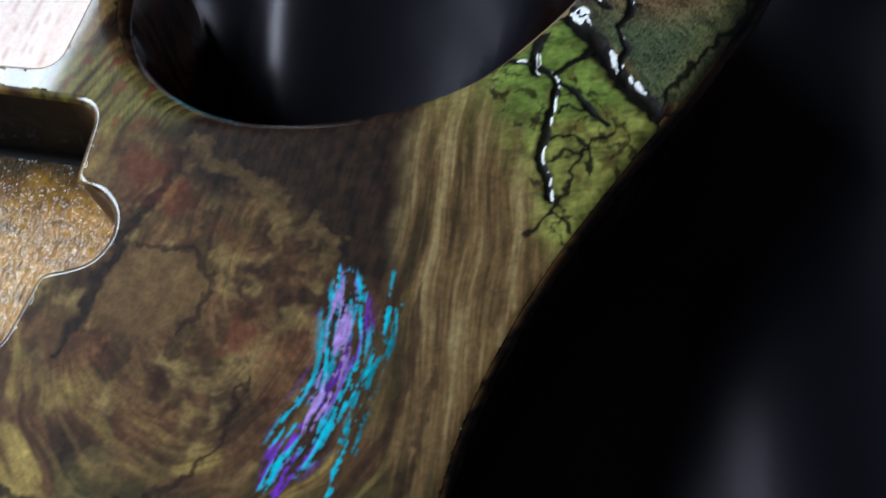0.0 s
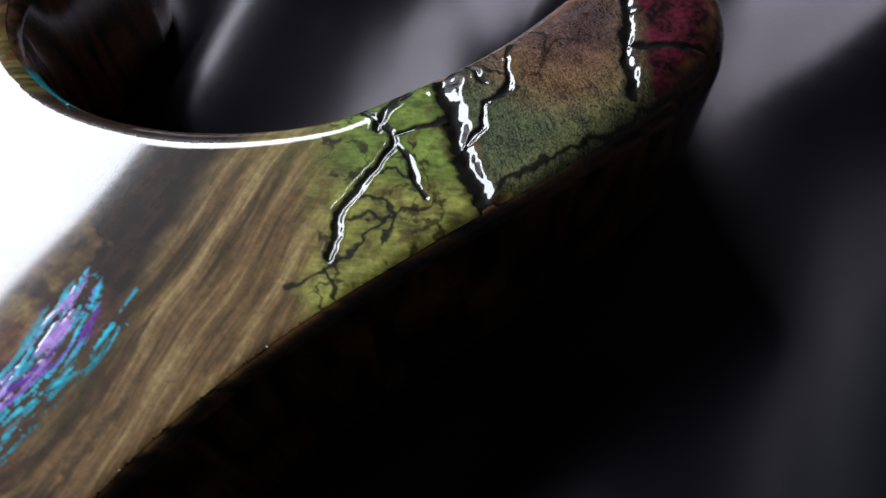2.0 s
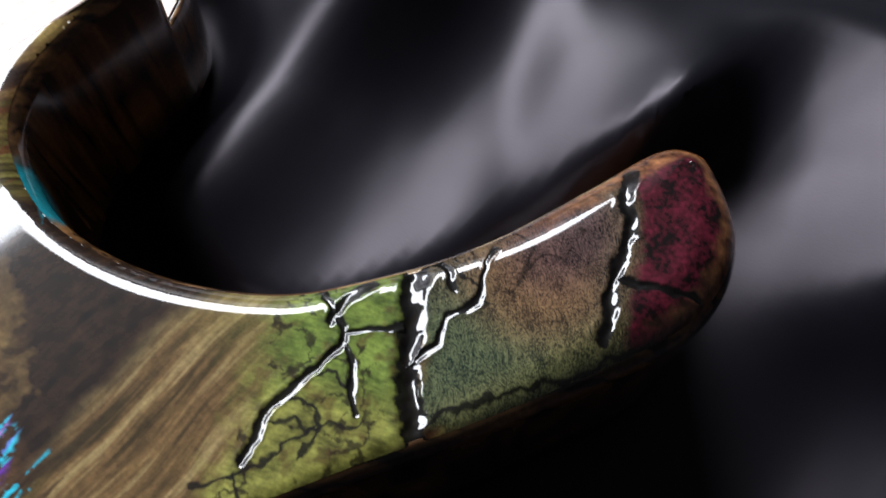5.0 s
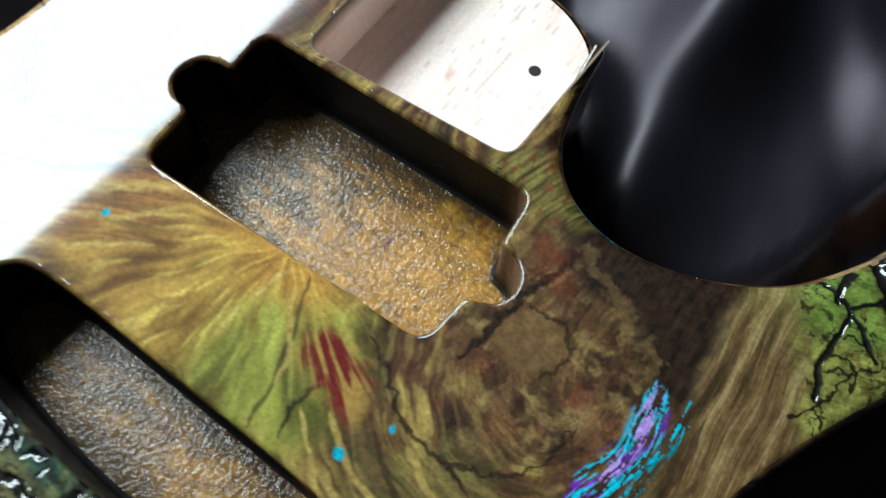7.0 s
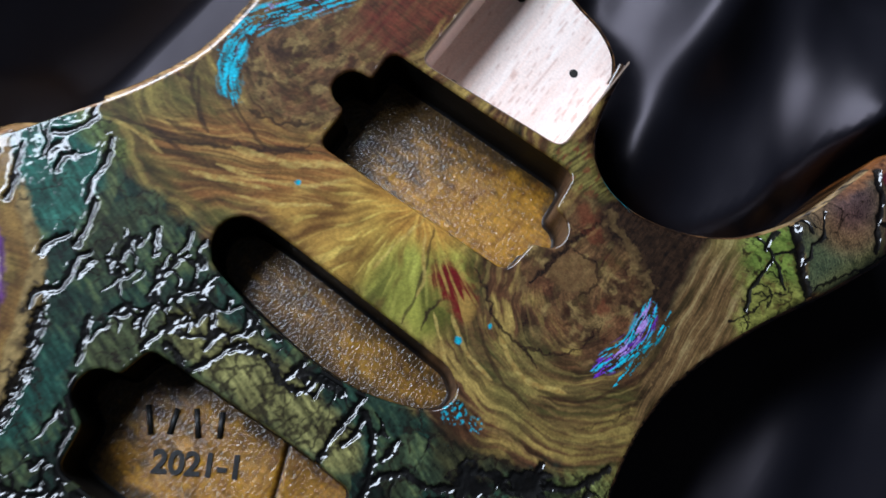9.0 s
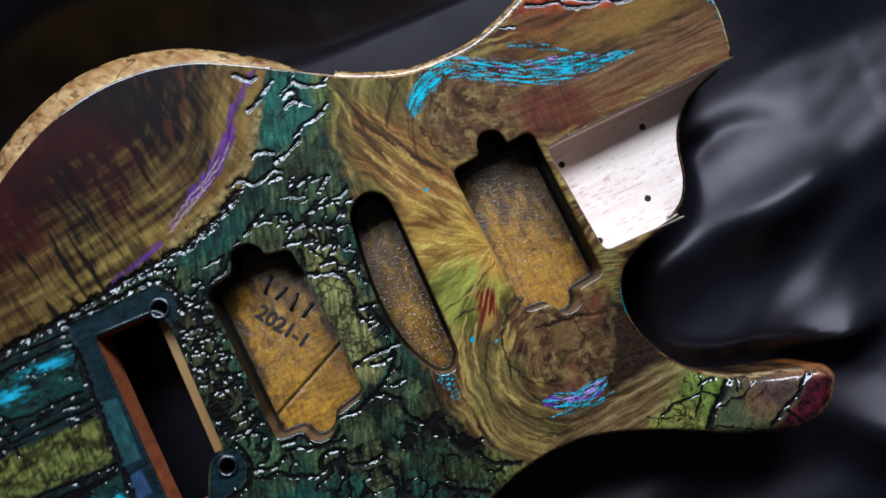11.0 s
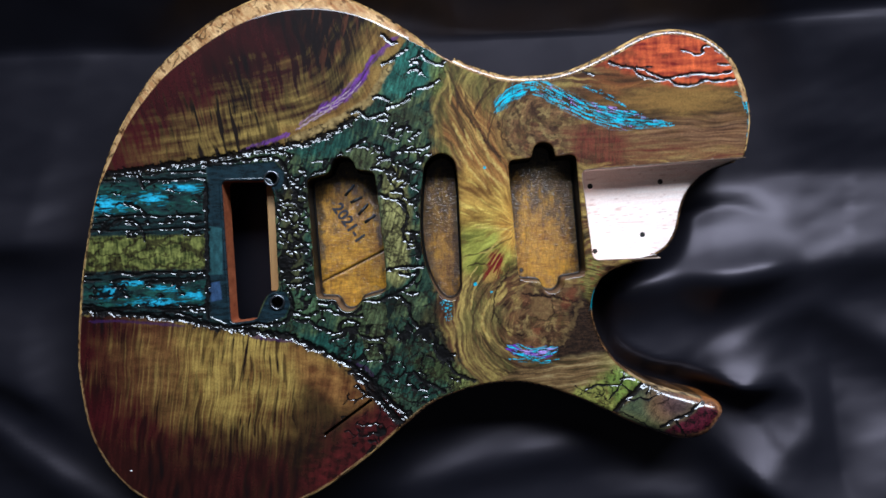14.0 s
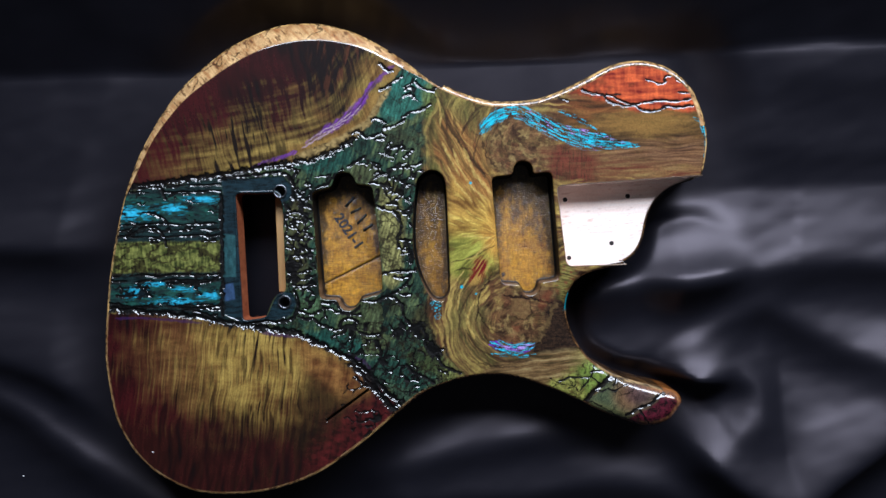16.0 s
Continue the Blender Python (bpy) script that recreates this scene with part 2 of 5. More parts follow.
tree.links.new(ramp(tree, grain(tree, 6, (1, 9, 1)), (0.3, (0.06, 0.035, 0.02)), (0.8, (0.16, 0.1, 0.05))), b.inputs["Base Color"])


# ---- room round the table ----
def slab(name, x0, x1, y0, y1, z0, z1, mat):
    ob = part(name, box_mesh(bmesh.new(), x0, x1, y0, y1, z0, z1), mat, None, smooth=False)
    return tagged(ob, category=name.split("_")[0], kind="structure")


RX0, RX1, RY0, RZ0, RZ1 = -1.6, 1.9, -1.9, -0.75, 1.75
WY = WIN_Y
tagged(slab("floor", RX0, RX1, RY0, WY, RZ0 - 0.1, RZ0, boards), "dark wooden floor boards of the dim room")
tagged(slab("ceiling", RX0, RX1, RY0, WY, RZ1, RZ1 + 0.1, plaster), "dim grey plaster ceiling of the room")
tagged(slab("wall_south", RX0, RX1, RY0 - 0.1, RY0, RZ0, RZ1, plaster), "dim grey plaster wall behind the table")
tagged(slab("wall_west", RX0 - 0.1, RX0, RY0 - 0.1, WY, RZ0, RZ1, plaster), "dim grey plaster side wall")
tagged(slab("wall_east", RX1, RX1 + 0.1, RY0 - 0.1, WY, RZ0, RZ1, plaster), "dim grey plaster side wall")
bm = bmesh.new()
for a in ((RX0, WIN_X0, RZ0, RZ1), (WIN_X1, RX1, RZ0, RZ1), (WIN_X0, WIN_X1, RZ0, WIN_Z0), (WIN_X0, WIN_X1, WIN_Z1, RZ1)):
    box_mesh(bm, a[0], a[1], WY, WY + 0.12, a[2], a[3])
tagged(part("wall_north", bm, plaster, None, smooth=False), "dim grey plaster wall with the long window opening", "wall", kind="structure")

table = tagged(new("table"), "dark wooden table under the black cloth", "table")
table.location = (0.1, -0.15, RZ0)
part("tabletop", box_mesh(bmesh.new(), -1.1, 1.1, -0.75, 0.72, 0.70, 0.735, 0.004), table_wood, table)
for sx in (-1, 1):
    for y in (-0.66, 0.63):
        part("leg", box_mesh(bmesh.new(), sx * 1.0 - 0.03, sx * 1.0 + 0.03, y - 0.03, y + 0.03, 0, 0.70, 0.004), table_wood, table)

# ---- outlines of the body, millimetres ----
LOWER = [(-218, -20), (-222, -57), (-222, -80), (-216, -115), (-199, -143), (-172, -161), (-145, -166), (-114, -164), (-83, -154), (-53, -135),
         (-29, -116), (-10, -102), (8, -95), (22, -92), (37, -91), (52, -93), (70, -99), (89, -108), (106, -117), (126, -126),
         (138, -130), (148, -130), (157, -126), (163.5, -118), (165, -113), (161, -107.5), (148, -103.5), (128, -97.5), (112, -89.5), (100.5, -79.5),
         (92, -65), (88.5, -49), (92, -35), (100, -27), (112, -23), (128, -20.3)]
HEEL = [(128, -20.3), (138, -14), (144, -4), (147, 8), (150.5, 17), (157, 25), (166, 31), (181, 36)]
UPPER = [(181, 36), (184, 48), (185.5, 61), (184, 76), (177, 95), (168, 105), (158, 111.5), (145, 115), (133, 115), (121, 112), (104, 104), (88, 97),
         (73, 92.5), (57, 91.5), (42, 92.5), (27, 97), (12, 104), (-4, 114), (-19, 125), (-34, 135), (-49, 143), (-66, 148.5), (-82, 150.5),
         (-99, 149.5), (-117, 143.5), (-136, 134), (-155, 119), (-171, 103), (-187.5, 78), (-199, 54), (-208.5, 24), (-215, -4)]
OUTLINE = resampled(np.vstack([curve(LOWER)[:-1], curve(HEEL)[:-1], curve(UPPER + LOWER[:1])[:-1]]), 0.9)
OUTLINE_COARSE = resampled(OUTLINE, 2.4)
BEVEL = curve([(-205, 33), (-198, 46), (-184, 72), (-171, 89), (-158, 102), (-144, 112), (-129, 121.5), (-111, 130), (-91, 135), (-73, 136), (-57, 134), (-42, 129.5), (-28, 122.5), (-16, 116)])
POCKET = np.vstack([rounded([(230, 39), (84.5, 34), (89.5, -19.6), (230, -19.6)], 4.0)])
NECK_ROUTE = rounded([(41, 41.5), (55.5, 42.5), (56, 47.5), (58.5, 50.8), (62.5, 51.6), (66.8, 50.2), (69, 46.5), (69, 42.5), (81.5, 43.5), (85, -28.5), (71.5, -30), (71.2, -34), (68.5, -37.4), (64.5, -38.6), (60.5, -37.2), (58.6, -34), (57.5, -31), (45, -30)], 4.2)
MIDDLE_ROUTE = curve([(-9.5, 37), (-6.5, 43.5), (0, 47.3), (6.5, 45.5), (10.3, 37), (11, 5), (11, -26), (10.2, -35), (5.5, -40), (-1.5, -38), (-8, -26), (-12, -10), (-12.5, 11)], True)
BRIDGE_ROUTE = rounded([(-79, 35.5), (-66, 38.5), (-64.2, 43), (-62, 47), (-58, 48.3), (-53.5, 47.5), (-50.5, 44), (-49.5, 40), (-38.5, 38.2), (-34.5, -14), (-34.5, -33.5), (-49.5, -37), (-51.5, -41.5), (-55.5, -44.4), (-60.5, -44.2), (-63.6, -41), (-65, -36.6), (-76.5, -36)], 3.6)
TREMOLO_ROUTE = rounded([(-130, 36.5), (-102, 36), (-99, 27), (-99, -30), (-106, -32), (-110, -39), (-113, -47), (-128.5, -48.5)], 3.0)
SPRINGS = rounded([(-152, 50), (-86, 50), (-86, -62), (-152, -62)], 4.0)
SLOT = rounded([(-46.5, -97.3), (-45.7, -98.4), (-75.2, -118.6), (-76, -117.5)], 0.6)
TOP, FOOT, FLOOR, POCKET_Z = 45.0, 3.0, 26.0, 28.0
ROUTES = (NECK_ROUTE, MIDDLE_ROUTE, BRIDGE_ROUTE, TREMOLO_ROUTE, SLOT)

FINE = 0.33
BURL_A, BURL_B = np.array([(63, 64), (220, 60)]), np.array([(54, -54), (170, -50)])


def lay(colour, mask, shade):
    """Lays a colour (or colours) over the paint where the mask is."""
    m = np.clip(mask, 0, 1)[:, None]
    return colour * (1 - m) + m * np.broadcast_to(shade, colour.shape)


def mixed(a, b, t):
    t = np.clip(t, 0, 1)[:, None]
    return a * (1 - t) + b * t


def close_to(x, y, p, reach):
    return np.flatnonzero((x > p[:, 0].min() - reach) & (x < p[:, 0].max() + reach) & (y > p[:, 1].min() - reach) & (y < p[:, 1].max() + reach))


def field(x, y, poly, soft=1.0, rag=1.0, size=6.0, seed=0, smooth=True):
    """1 inside an outline with a ragged soft edge."""
    p = curve(poly, True, 5) if smooth else np.array(poly, float)
    out = np.zeros(x.shape)
    k = close_to(x, y, p, 3 * rag + soft + 2)
    if len(k):
        px, py = x[k], y[k]
        d, _, _ = near_line(px, py, p, closed=True)
        d = np.where(inside(px, py, p), -d, d) + rag * 2 * fbm(px / size, py / size, 3, seed)
        out[k] = step(soft, -soft, d)
    return out


def stroke(x, y, line, wide, rag=0.6, size=4.0, seed=0):
    """1 along a wandering, tapering line of the given width."""
    p = curve(line, False, 6)
    out = np.zeros(x.shape)
    k = close_to(x, y, p, wide + 4 * rag + 1)
    if len(k):
        px, py = x[k] + rag * 2 * fbm(x[k] / size, y[k] / size, 3, seed), y[k] + rag * 2 * fbm(x[k] / size, y[k] / size, 3, seed + 50)
        d, along, _ = near_line(px, py, p)
        w = wide * (0.75 + 0.5 * fbm(x[k] / 5, y[k] / 5, 2, seed + 9))
        total = np.sum(np.linalg.norm(np.diff(p, axis=0), axis=1))
        w = w * np.clip(np.minimum(along, total - along) / (0.12 * total) + 0.35, 0, 1)
        out[k] = step(w, w * 0.35, d)
    return out


def cracks(x, y, size, stretch, turn, wide, seed, gone=0.0, patch=1.1):
    """A net of cracks: nearness to them in mm, thinned out by chance."""
    a = math.radians(turn)
    u, v = x * math.cos(a) + y * math.sin(a), -x * math.sin(a) + y * math.cos(a)
    u = u / stretch + 0.5 * size * fbm(x / (0.8 * size), y / (0.8 * size), 2, seed + 1)
    v = v + 0.5 * size * fbm(x / (0.8 * size), y / (0.8 * size), 2, seed + 2)
    f1, f2, who = cells(u / size, v / size, seed)
    d = (f2 - f1) * size * 0.55
    return d + np.clip((gone + 0.9 * fbm(x / (patch * size), y / (patch * size), 2, seed + 3)) * 3, 0, 9) * wide, who


BLACKBROWN = srgb(34, 22, 15)
BURGUNDY = srgb(74, 20, 22)
SPRUCE, TEAL, SLATE = srgb(36, 60, 48), srgb(44, 98, 84), srgb(27, 44, 50)
CYAN, TURQ, VIOLET, LILAC = srgb(34, 186, 210), srgb(26, 128, 140), srgb(96, 34, 158), srgb(172, 134, 208)
CREAM, VEIN = srgb(222, 180, 116), srgb(15, 12, 12)

GREEN = [(-24, 118), (-12, 116), (2, 110), (7, 104), (3, 88), (-4, 72), (-2, 58), (-6, 44), (-8, 33), (-12, 11), (-9, -12), (-3, -26), (-6, -44), (-2, -58), (3, -72), (10, -84), (16, -96),
         (-10, -108), (-28, -112), (-36, -98), (-47, -86), (-58, -78), (-69, -72), (-91, -60), (-121, -55), (-140, -50), (-178, -44), (-226, -38),
         (-226, 40), (-200, 42), (-174, 45), (-136, 49), (-98, 55), (-67, 62), (-48, 72), (-38, 81), (-31, 94)]
UPPER_PANEL = [(-204, 38), (-200, 42), (-174, 45), (-136, 49), (-98, 55), (-79, 58), (-67, 62), (-56, 67), (-48, 72), (-40, 79), (-34, 87), (-30, 96), (-24, 105), (-17, 115), (-40, 140), (-90, 160), (-150, 135), (-200, 80)]
LOWER_PANEL = [(-230, -40), (-196, -41), (-159, -46), (-140, -50), (-121, -55), (-102, -58), (-91, -60), (-69, -72), (-58, -78), (-47, -86), (-36, -98), (-28, -108), (-20, -120), (-60, -160), (-140, -180), (-230, -150)]

# courses of the raised, lacquer-filled cracks
SHOULDER_CRACKS = (
    [(-31, 102), (-26, 104), (-20, 108), (-16, 110)], [(-7, 106), (-5, 103), (-1, 101), (4, 100), (6, 102), (11, 103)], [(-15, 97), (-11, 98.5), (-9, 96)],
    [(-16, 83), (-12, 86), (-7, 87), (-3, 88), (2, 91)], [(-37, 82), (-34, 83), (-28, 80)], [(-29, 76), (-25, 77), (-20, 79), (-15, 82)],
    [(-50, 74), (-46, 75), (-42, 71), (-37, 71), (-32, 73), (-29, 72)], [(-35, 69), (-30, 69.5)], [(-26, 62), (-23, 63), (-17, 65)], [(-17, 56), (-11, 61)],
    [(-30, 119), (-27, 116), (-25, 114), (-22, 114)],
)
PICKUP_CRACKS = (
    [(-37, 43), (-34, 45), (-29, 46), (-27, 43)], [(-40, 40), (-36, 40), (-30, 38), (-27, 35)], [(-28, 40), (-26, 34), (-22, 33), (-20, 33), (-23, 29), (-25, 27), (-29, 26)],
    [(-35, 36), (-35, 32), (-37, 28)], [(-38, 26), (-34, 24), (-30, 22), (-26, 21), (-22, 19)], [(-17, 38), (-13, 38), (-10, 37)],
    [(-16, 50), (-12, 51), (-8, 51), (-5, 53)], [(-11, 43), (-8, 47), (-5, 47)], [(-25, 20), (-22, 17), (-20, 12), (-21, 7), (-23, 3), (-22, -3)],
    [(-23, 2), (-17, 1), (-13, 1), (-11, 3)], [(-22, -3), (-20, -5), (-16, -5), (-15, -8), (-15, -14)],
)
WAIST_CRACKS = (
    [(-75, -38), (-71, -39), (-66, -38), (-63, -43), (-58, -46), (-54, -45), (-50, -42)], [(-75, -42), (-69, -43), (-65, -45), (-58, -47), (-50, -47)],
    [(-92, -43), (-87, -45), (-82, -46), (-76, -44)], [(-91, -47), (-86, -49), (-81, -49), (-77, -53), (-72, -54)], [(-64, -55), (-62, -51), (-59, -50), (-55, -50), (-51, -53)],
    [(-72, -55), (-66, -57), (-62, -56)], [(-50, -38), (-46, -38), (-40, -39), (-37, -38), (-33, -36)], [(-33, -36), (-30, -35), (-25, -33), (-21, -30), (-17, -26), (-15, -22)],
)
BELLY_CRACKS = (
    [(-30, -36), (-26, -37), (-24, -39), (-21, -42), (-21, -46), (-20, -50), (-17, -55), (-14, -57), (-10, -57), (-8, -59), (-6, -64), (-7, -69), (-4, -72), (-1, -74)],
    [(-35, -20), (-30, -20), (-26, -19), (-21, -19)], [(-20, -19), (-13, -19), (-9, -17)], [(-26, -23), (-21, -24), (-16, -23)], [(-22, -35), (-16, -35)],
    [(-54, -52), (-53, -57), (-49, -60), (-44, -61), (-38, -61)], [(5, -72), (2, -73), (1, -76)], [(-2, -74), (2, -79), (5, -84), (16, -89)], [(-20, -82), (-16, -87), (-8, -91), (-2, -95)],
)
BUSHING_CRACKS = (
    [(-101, 53), (-96, 53), (-89, 51)], [(-94, 53), (-85, 56), (-78, 56), (-74, 58), (-66, 61), (-57, 65)], [(-90, 48), (-92, 43), (-91, 40), (-89, 37), (-86, 33)],
    [(-80, 34), (-74, 39), (-69, 40), (-66, 43), (-58, 50)], [(-54, 52), (-48, 55), (-43, 58)], [(-95, 22), (-89, 23), (-84, 21)], [(-94, 16), (-88, 17), (-83, 16)],
    [(-95, 6), (-90, 5), (-84, 7)], [(-94, -6), (-88, -7), (-82, -5)], [(-95, -17), (-88, -18), (-82, -16)], [(-94, -26), (-88, -27), (-80, -25)],
)
TAIL_CRACKS = (
    [(-194, 42), (-187, 43), (-180, 42), (-178, 39), (-177, 35)], [(-204, 10), (-197, 14), (-193, 16), (-187, 16), (-182, 14), (-180, 11), (-178, 8), (-178, 3)], [(-188, 26), (-183, 24), (-179, 22), (-177, 19)],
    [(-178, -22), (-169, -22), (-162, -22), (-156, -22), (-148, -21), (-141, -17)], [(-218, -34), (-210, -35), (-203, -37), (-196, -37), (-189, -36)], [(-212, -29), (-205, -29), (-201, -27)],
    [(-198, -31), (-193, -29), (-189, -30)], [(-171, -38), (-162, -39), (-151, -39), (-139, -38)], [(-165, -39), (-152, -44), (-144, -49), (-138, -51), (-134, -51), (-128, -49), (-122, -49), (-112, -49)],
)
BORDER_CRACKS = (
    [(-222, -37), (-196, -40), (-159, -45), (-138, -50), (-120, -53), (-102, -56.5), (-91, -59), (-69, -71), (-58, -77), (-47, -86), (-36, -98), (-26, -108)],
    [(-202, 43), (-174, 46), (-136, 50), (-98, 55.5), (-80, 57), (-64, 62), (-50, 70)], [(-46, -90), (-38, -101), (-28, -112), (-16, -110)],
    [(-58, -80), (-50, -88), (-42, -98), (-30, -112)],
)


def paint(x, y):
    colour = np.zeros((len(x), 3))
    crack = np.full(x.shape, 9.0)
    hairline = np.full(x.shape, 9.0)
    rope = np.full(x.shape, 0.10)
    span = np.ones(x.shape)
    lift = 0.03 * fbm(x / 28, y / 28, 2, 10)

    def put(mask, maker):
        k = np.flatnonzero(mask > 0.004)
        if len(k):
            colour[k] = lay(colour[k], mask[k], maker(x[k], y[k]))

    def cut(mask, maker):
        k = np.flatnonzero(mask > 0.5)
        if len(k):
            crack[k] = np.minimum(crack[k], maker(x[k], y[k]))

    def scratch(mask, maker):
        k = np.flatnonzero(mask > 0.5)
        if len(k):
            hairline[k] = np.minimum(hairline[k], maker(x[k], y[k]))

    def vein(line, wide, seed, wander=1.6, size=4.0, broken=0.35, jag=0.16):
        p = curve(line, False, 5)
        k = close_to(x, y, p, 6)
        if len(k):
            px, py = x[k], y[k]
            jx = wander * fbm(px / size, py / size, 3, seed) + jag * fbm(px / 1.4, py / 1.4, 2, seed + 10)
            jy = wander * fbm(px / size, py / size, 3, seed + 30) + jag * fbm(px / 1.4, py / 1.4, 2, seed + 40)
            d, _, _ = near_line(px + jx, py + jy, p)
            wide = wide * (1 + 0.5 * fbm(px / 4.5, py / 4.5, 2, seed + 50))
            way = d / wide + broken * np.clip(3 * fbm(px / 5, py / 5, 2, seed + 60) - 0.3, 0, 2)
            span[k] = np.where(way < np.minimum(crack[k], 2.2), wide, span[k])
            crack[k] = np.minimum(crack[k], way)

    up = field(x, y, UPPER_PANEL, 0.8, 0.5, 7, 190, False)
    low = field(x, y, LOWER_PANEL, 0.8, 0.6, 7, 210, False)
    green = field(x, y, GREEN, 4.5, 2.4, 7, 110, False) * (1 - up) * (1 - low)

    # ---- figured wood that flows round the two burls ----
    def wood(x, y):
        wx, wy = x + 5 * fbm(x / 26, y / 26, 2, 1) + 1.2 * fbm(x / 7, y / 7, 2, 12), y + 5 * fbm(x / 26, y / 26, 2, 2) + 1.2 * fbm(x / 7, y / 7, 2, 13)
        da, _, _ = near_line(wx, wy, BURL_A)
        db, _, _ = near_line(wx, wy, BURL_B)
        phi = -9 * np.log(np.exp(-da / 9) + np.exp(-db / 9))
        near_a = step(-8, 8, db - da)
        way = 26 * (near_a * np.arctan2(wy - 64, np.abs(wx - 63) + 4) + (1 - near_a) * np.arctan2(wy + 54, np.abs(wx - 54) + 4)) + 0.5 * x
        coarse, fine, hair = fbm(phi / 8.0, way / 34, 3, 3), fbm(phi / 3.0, way / 18, 2, 4), fbm(phi / 1.0, way / 9, 2, 5)
        cloud, blot = fbm(x / 16, y / 16, 3, 6), fbm(x / 5, y / 5, 3, 14)
        v = 0.40 + 1.15 * coarse + 0.7 * fine + 0.3 * hair + 0.35 * cloud + 0.2 * blot
        c = mixed(mixed(srgb(34, 20, 13), srgb(102, 68, 40), v * 2.0), mixed(srgb(114, 88, 42), srgb(176, 146, 68), v * 1.8 - 0.8), step(0.42, 0.68, v))
        c = lay(c, step(0.02, 0.4, fbm(phi / 5, way / 20, 2, 9) + 0.4 * cloud) * 0.42, srgb(86, 54, 30))
        c = lay(c, step(0.10, 0.5, fbm(x / 20, y / 20, 2, 15) + 0.25 * blot) * 0.3, srgb(104, 104, 50))
        c = lay(c, np.exp(-(((x - 26) / 16) ** 2) - ((y - 52) / 14) ** 2) * step(-0.2, 0.3, fine + 0.5 * coarse) * 0.8, srgb(190, 146, 62))
        rings = fbm(phi / 1.9 + 0.5 * cloud, way / 40, 2, 69)
        c = lay(c, step(0.12, 0.42, rings + 0.25 * cloud) * 0.48, srgb(48, 30, 18))
        c = lay(c, step(0.12, 0.44, -rings + 0.25 * blot) * 0.28, srgb(176, 148, 74))
        burl = step(34, 15, np.minimum(np.hypot(x - 62, y - 62), np.hypot(x - 60, y + 52)) + 7 * cloud + 4 * blot)
        tone, pale = fbm(x / 8, y / 8, 3, 7), fbm(x / 6.5, y / 6.5, 3, 11)
        brown = mixed(srgb(56, 38, 24), srgb(120, 86, 50), 0.5 + 1.1 * tone + 0.3 * hair)
        brown = lay(brown, step(-0.01, 0.2, pale) * 0.8, mixed(srgb(108, 86, 46), srgb(152, 126, 72), 0.5 + blot + 0.3 * hair))
        brown = lay(brown, step(0.06, 0.26, fbm(x / 6, y / 6, 4, 16)) * 0.8, srgb(50, 33, 22))
        brown = lay(brown, step(0.08, 0.34, fbm(x / 9, y / 9, 3, 17)) * 0.42, srgb(92, 50, 30))
        brown = np.maximum(brown * (1 + 0.55 * fbm(x / 2.6, y / 2.6, 3, 18) + 0.3 * fbm(x / 0.8, y / 0.8, 2, 8))[:, None], 0.003)
        c = lay(c, burl * 0.88, brown)
        crisp = fbm(phi / 0.5, way / 5, 2, 66) + 0.6 * fbm(x / 0.7, y / 0.7, 2, 67)
        return np.maximum(c * (0.97 + 0.42 * crisp)[:, None], 0.002)

    put(1 - np.maximum(np.maximum(up, low), green) * 0.999, wood)

    # fan of yellow-green fibres that meet at the neck cavity
    def fan(x, y):
        wx, wy = x + 2 * fbm(x / 14, y / 14, 2, 23), y + 2 * fbm(x / 14, y / 14, 2, 19)
        ang, rad = np.arctan2(wy - 4, 46 - wx), np.hypot(wx - 46, wy - 4)
        ang = ang + 0.06 * fbm(rad / 16, wy / 22, 2, 18)
        broad, thin = fbm(ang * 3.2, rad / 22, 3, 21), fbm(ang * 11, rad / 20, 2, 22)
        c = mixed(srgb(112, 80, 26), srgb(194, 155, 54), 0.5 + 0.9 * broad + 0.45 * thin)
        c = lay(c, step(0.12, 0.40, fbm(ang * 16, rad / 15, 2, 17) + 0.5 * broad) * 0.75, srgb(222, 192, 78))
        c = lay(c, step(10, 24, rad + 14 * broad) * step(-4, 8, 6 - wy) * 0.75, mixed(srgb(82, 92, 30), srgb(156, 166, 58), 0.5 + 0.9 * broad + 0.6 * thin))
        c = lay(c, step(8, 24, wy) * 0.45, mixed(srgb(92, 54, 22), srgb(192, 140, 58), 0.5 + broad + thin))
        c = lay(c, step(14, 4, np.hypot(wx - 44, (wy - 2) * 0.6)) * 0.5, srgb(204, 140, 40))
        return lay(c, step(0.15, 0.45, fbm(ang * 5, rad / 14, 2, 25)) * 0.45, srgb(92, 56, 22))

    put(field(x, y, [(16, 44), (34, 46), (42, 38), (46, 0), (40, -20), (26, -24), (12, -22), (11, 20)], 5, 1.6, 9, 20), fan)
    put(field(x, y, [(2, 106), (40, 90), (38, 78), (24, 62), (10, 46), (-2, 52), (2, 84)], 6, 1.8, 9, 26) * 0.5, lambda x, y: mixed(srgb(44, 38, 20), srgb(136, 130, 58), 0.45 + 0.9 * fbm((x + 0.2 * y) / 3.2, (y - 0.2 * x) / 26, 3, 27)))
    put(field(x, y, [(12, -40), (24, -30), (32, -60), (40, -84), (24, -92), (12, -80)], 6, 2, 9, 28) * 0.3, lambda x, y: mixed(srgb(52, 44, 20), srgb(132, 130, 60), 0.5 + 0.8 * fbm((x + 0.5 * y) / 1.8, y / 18, 3, 29)))

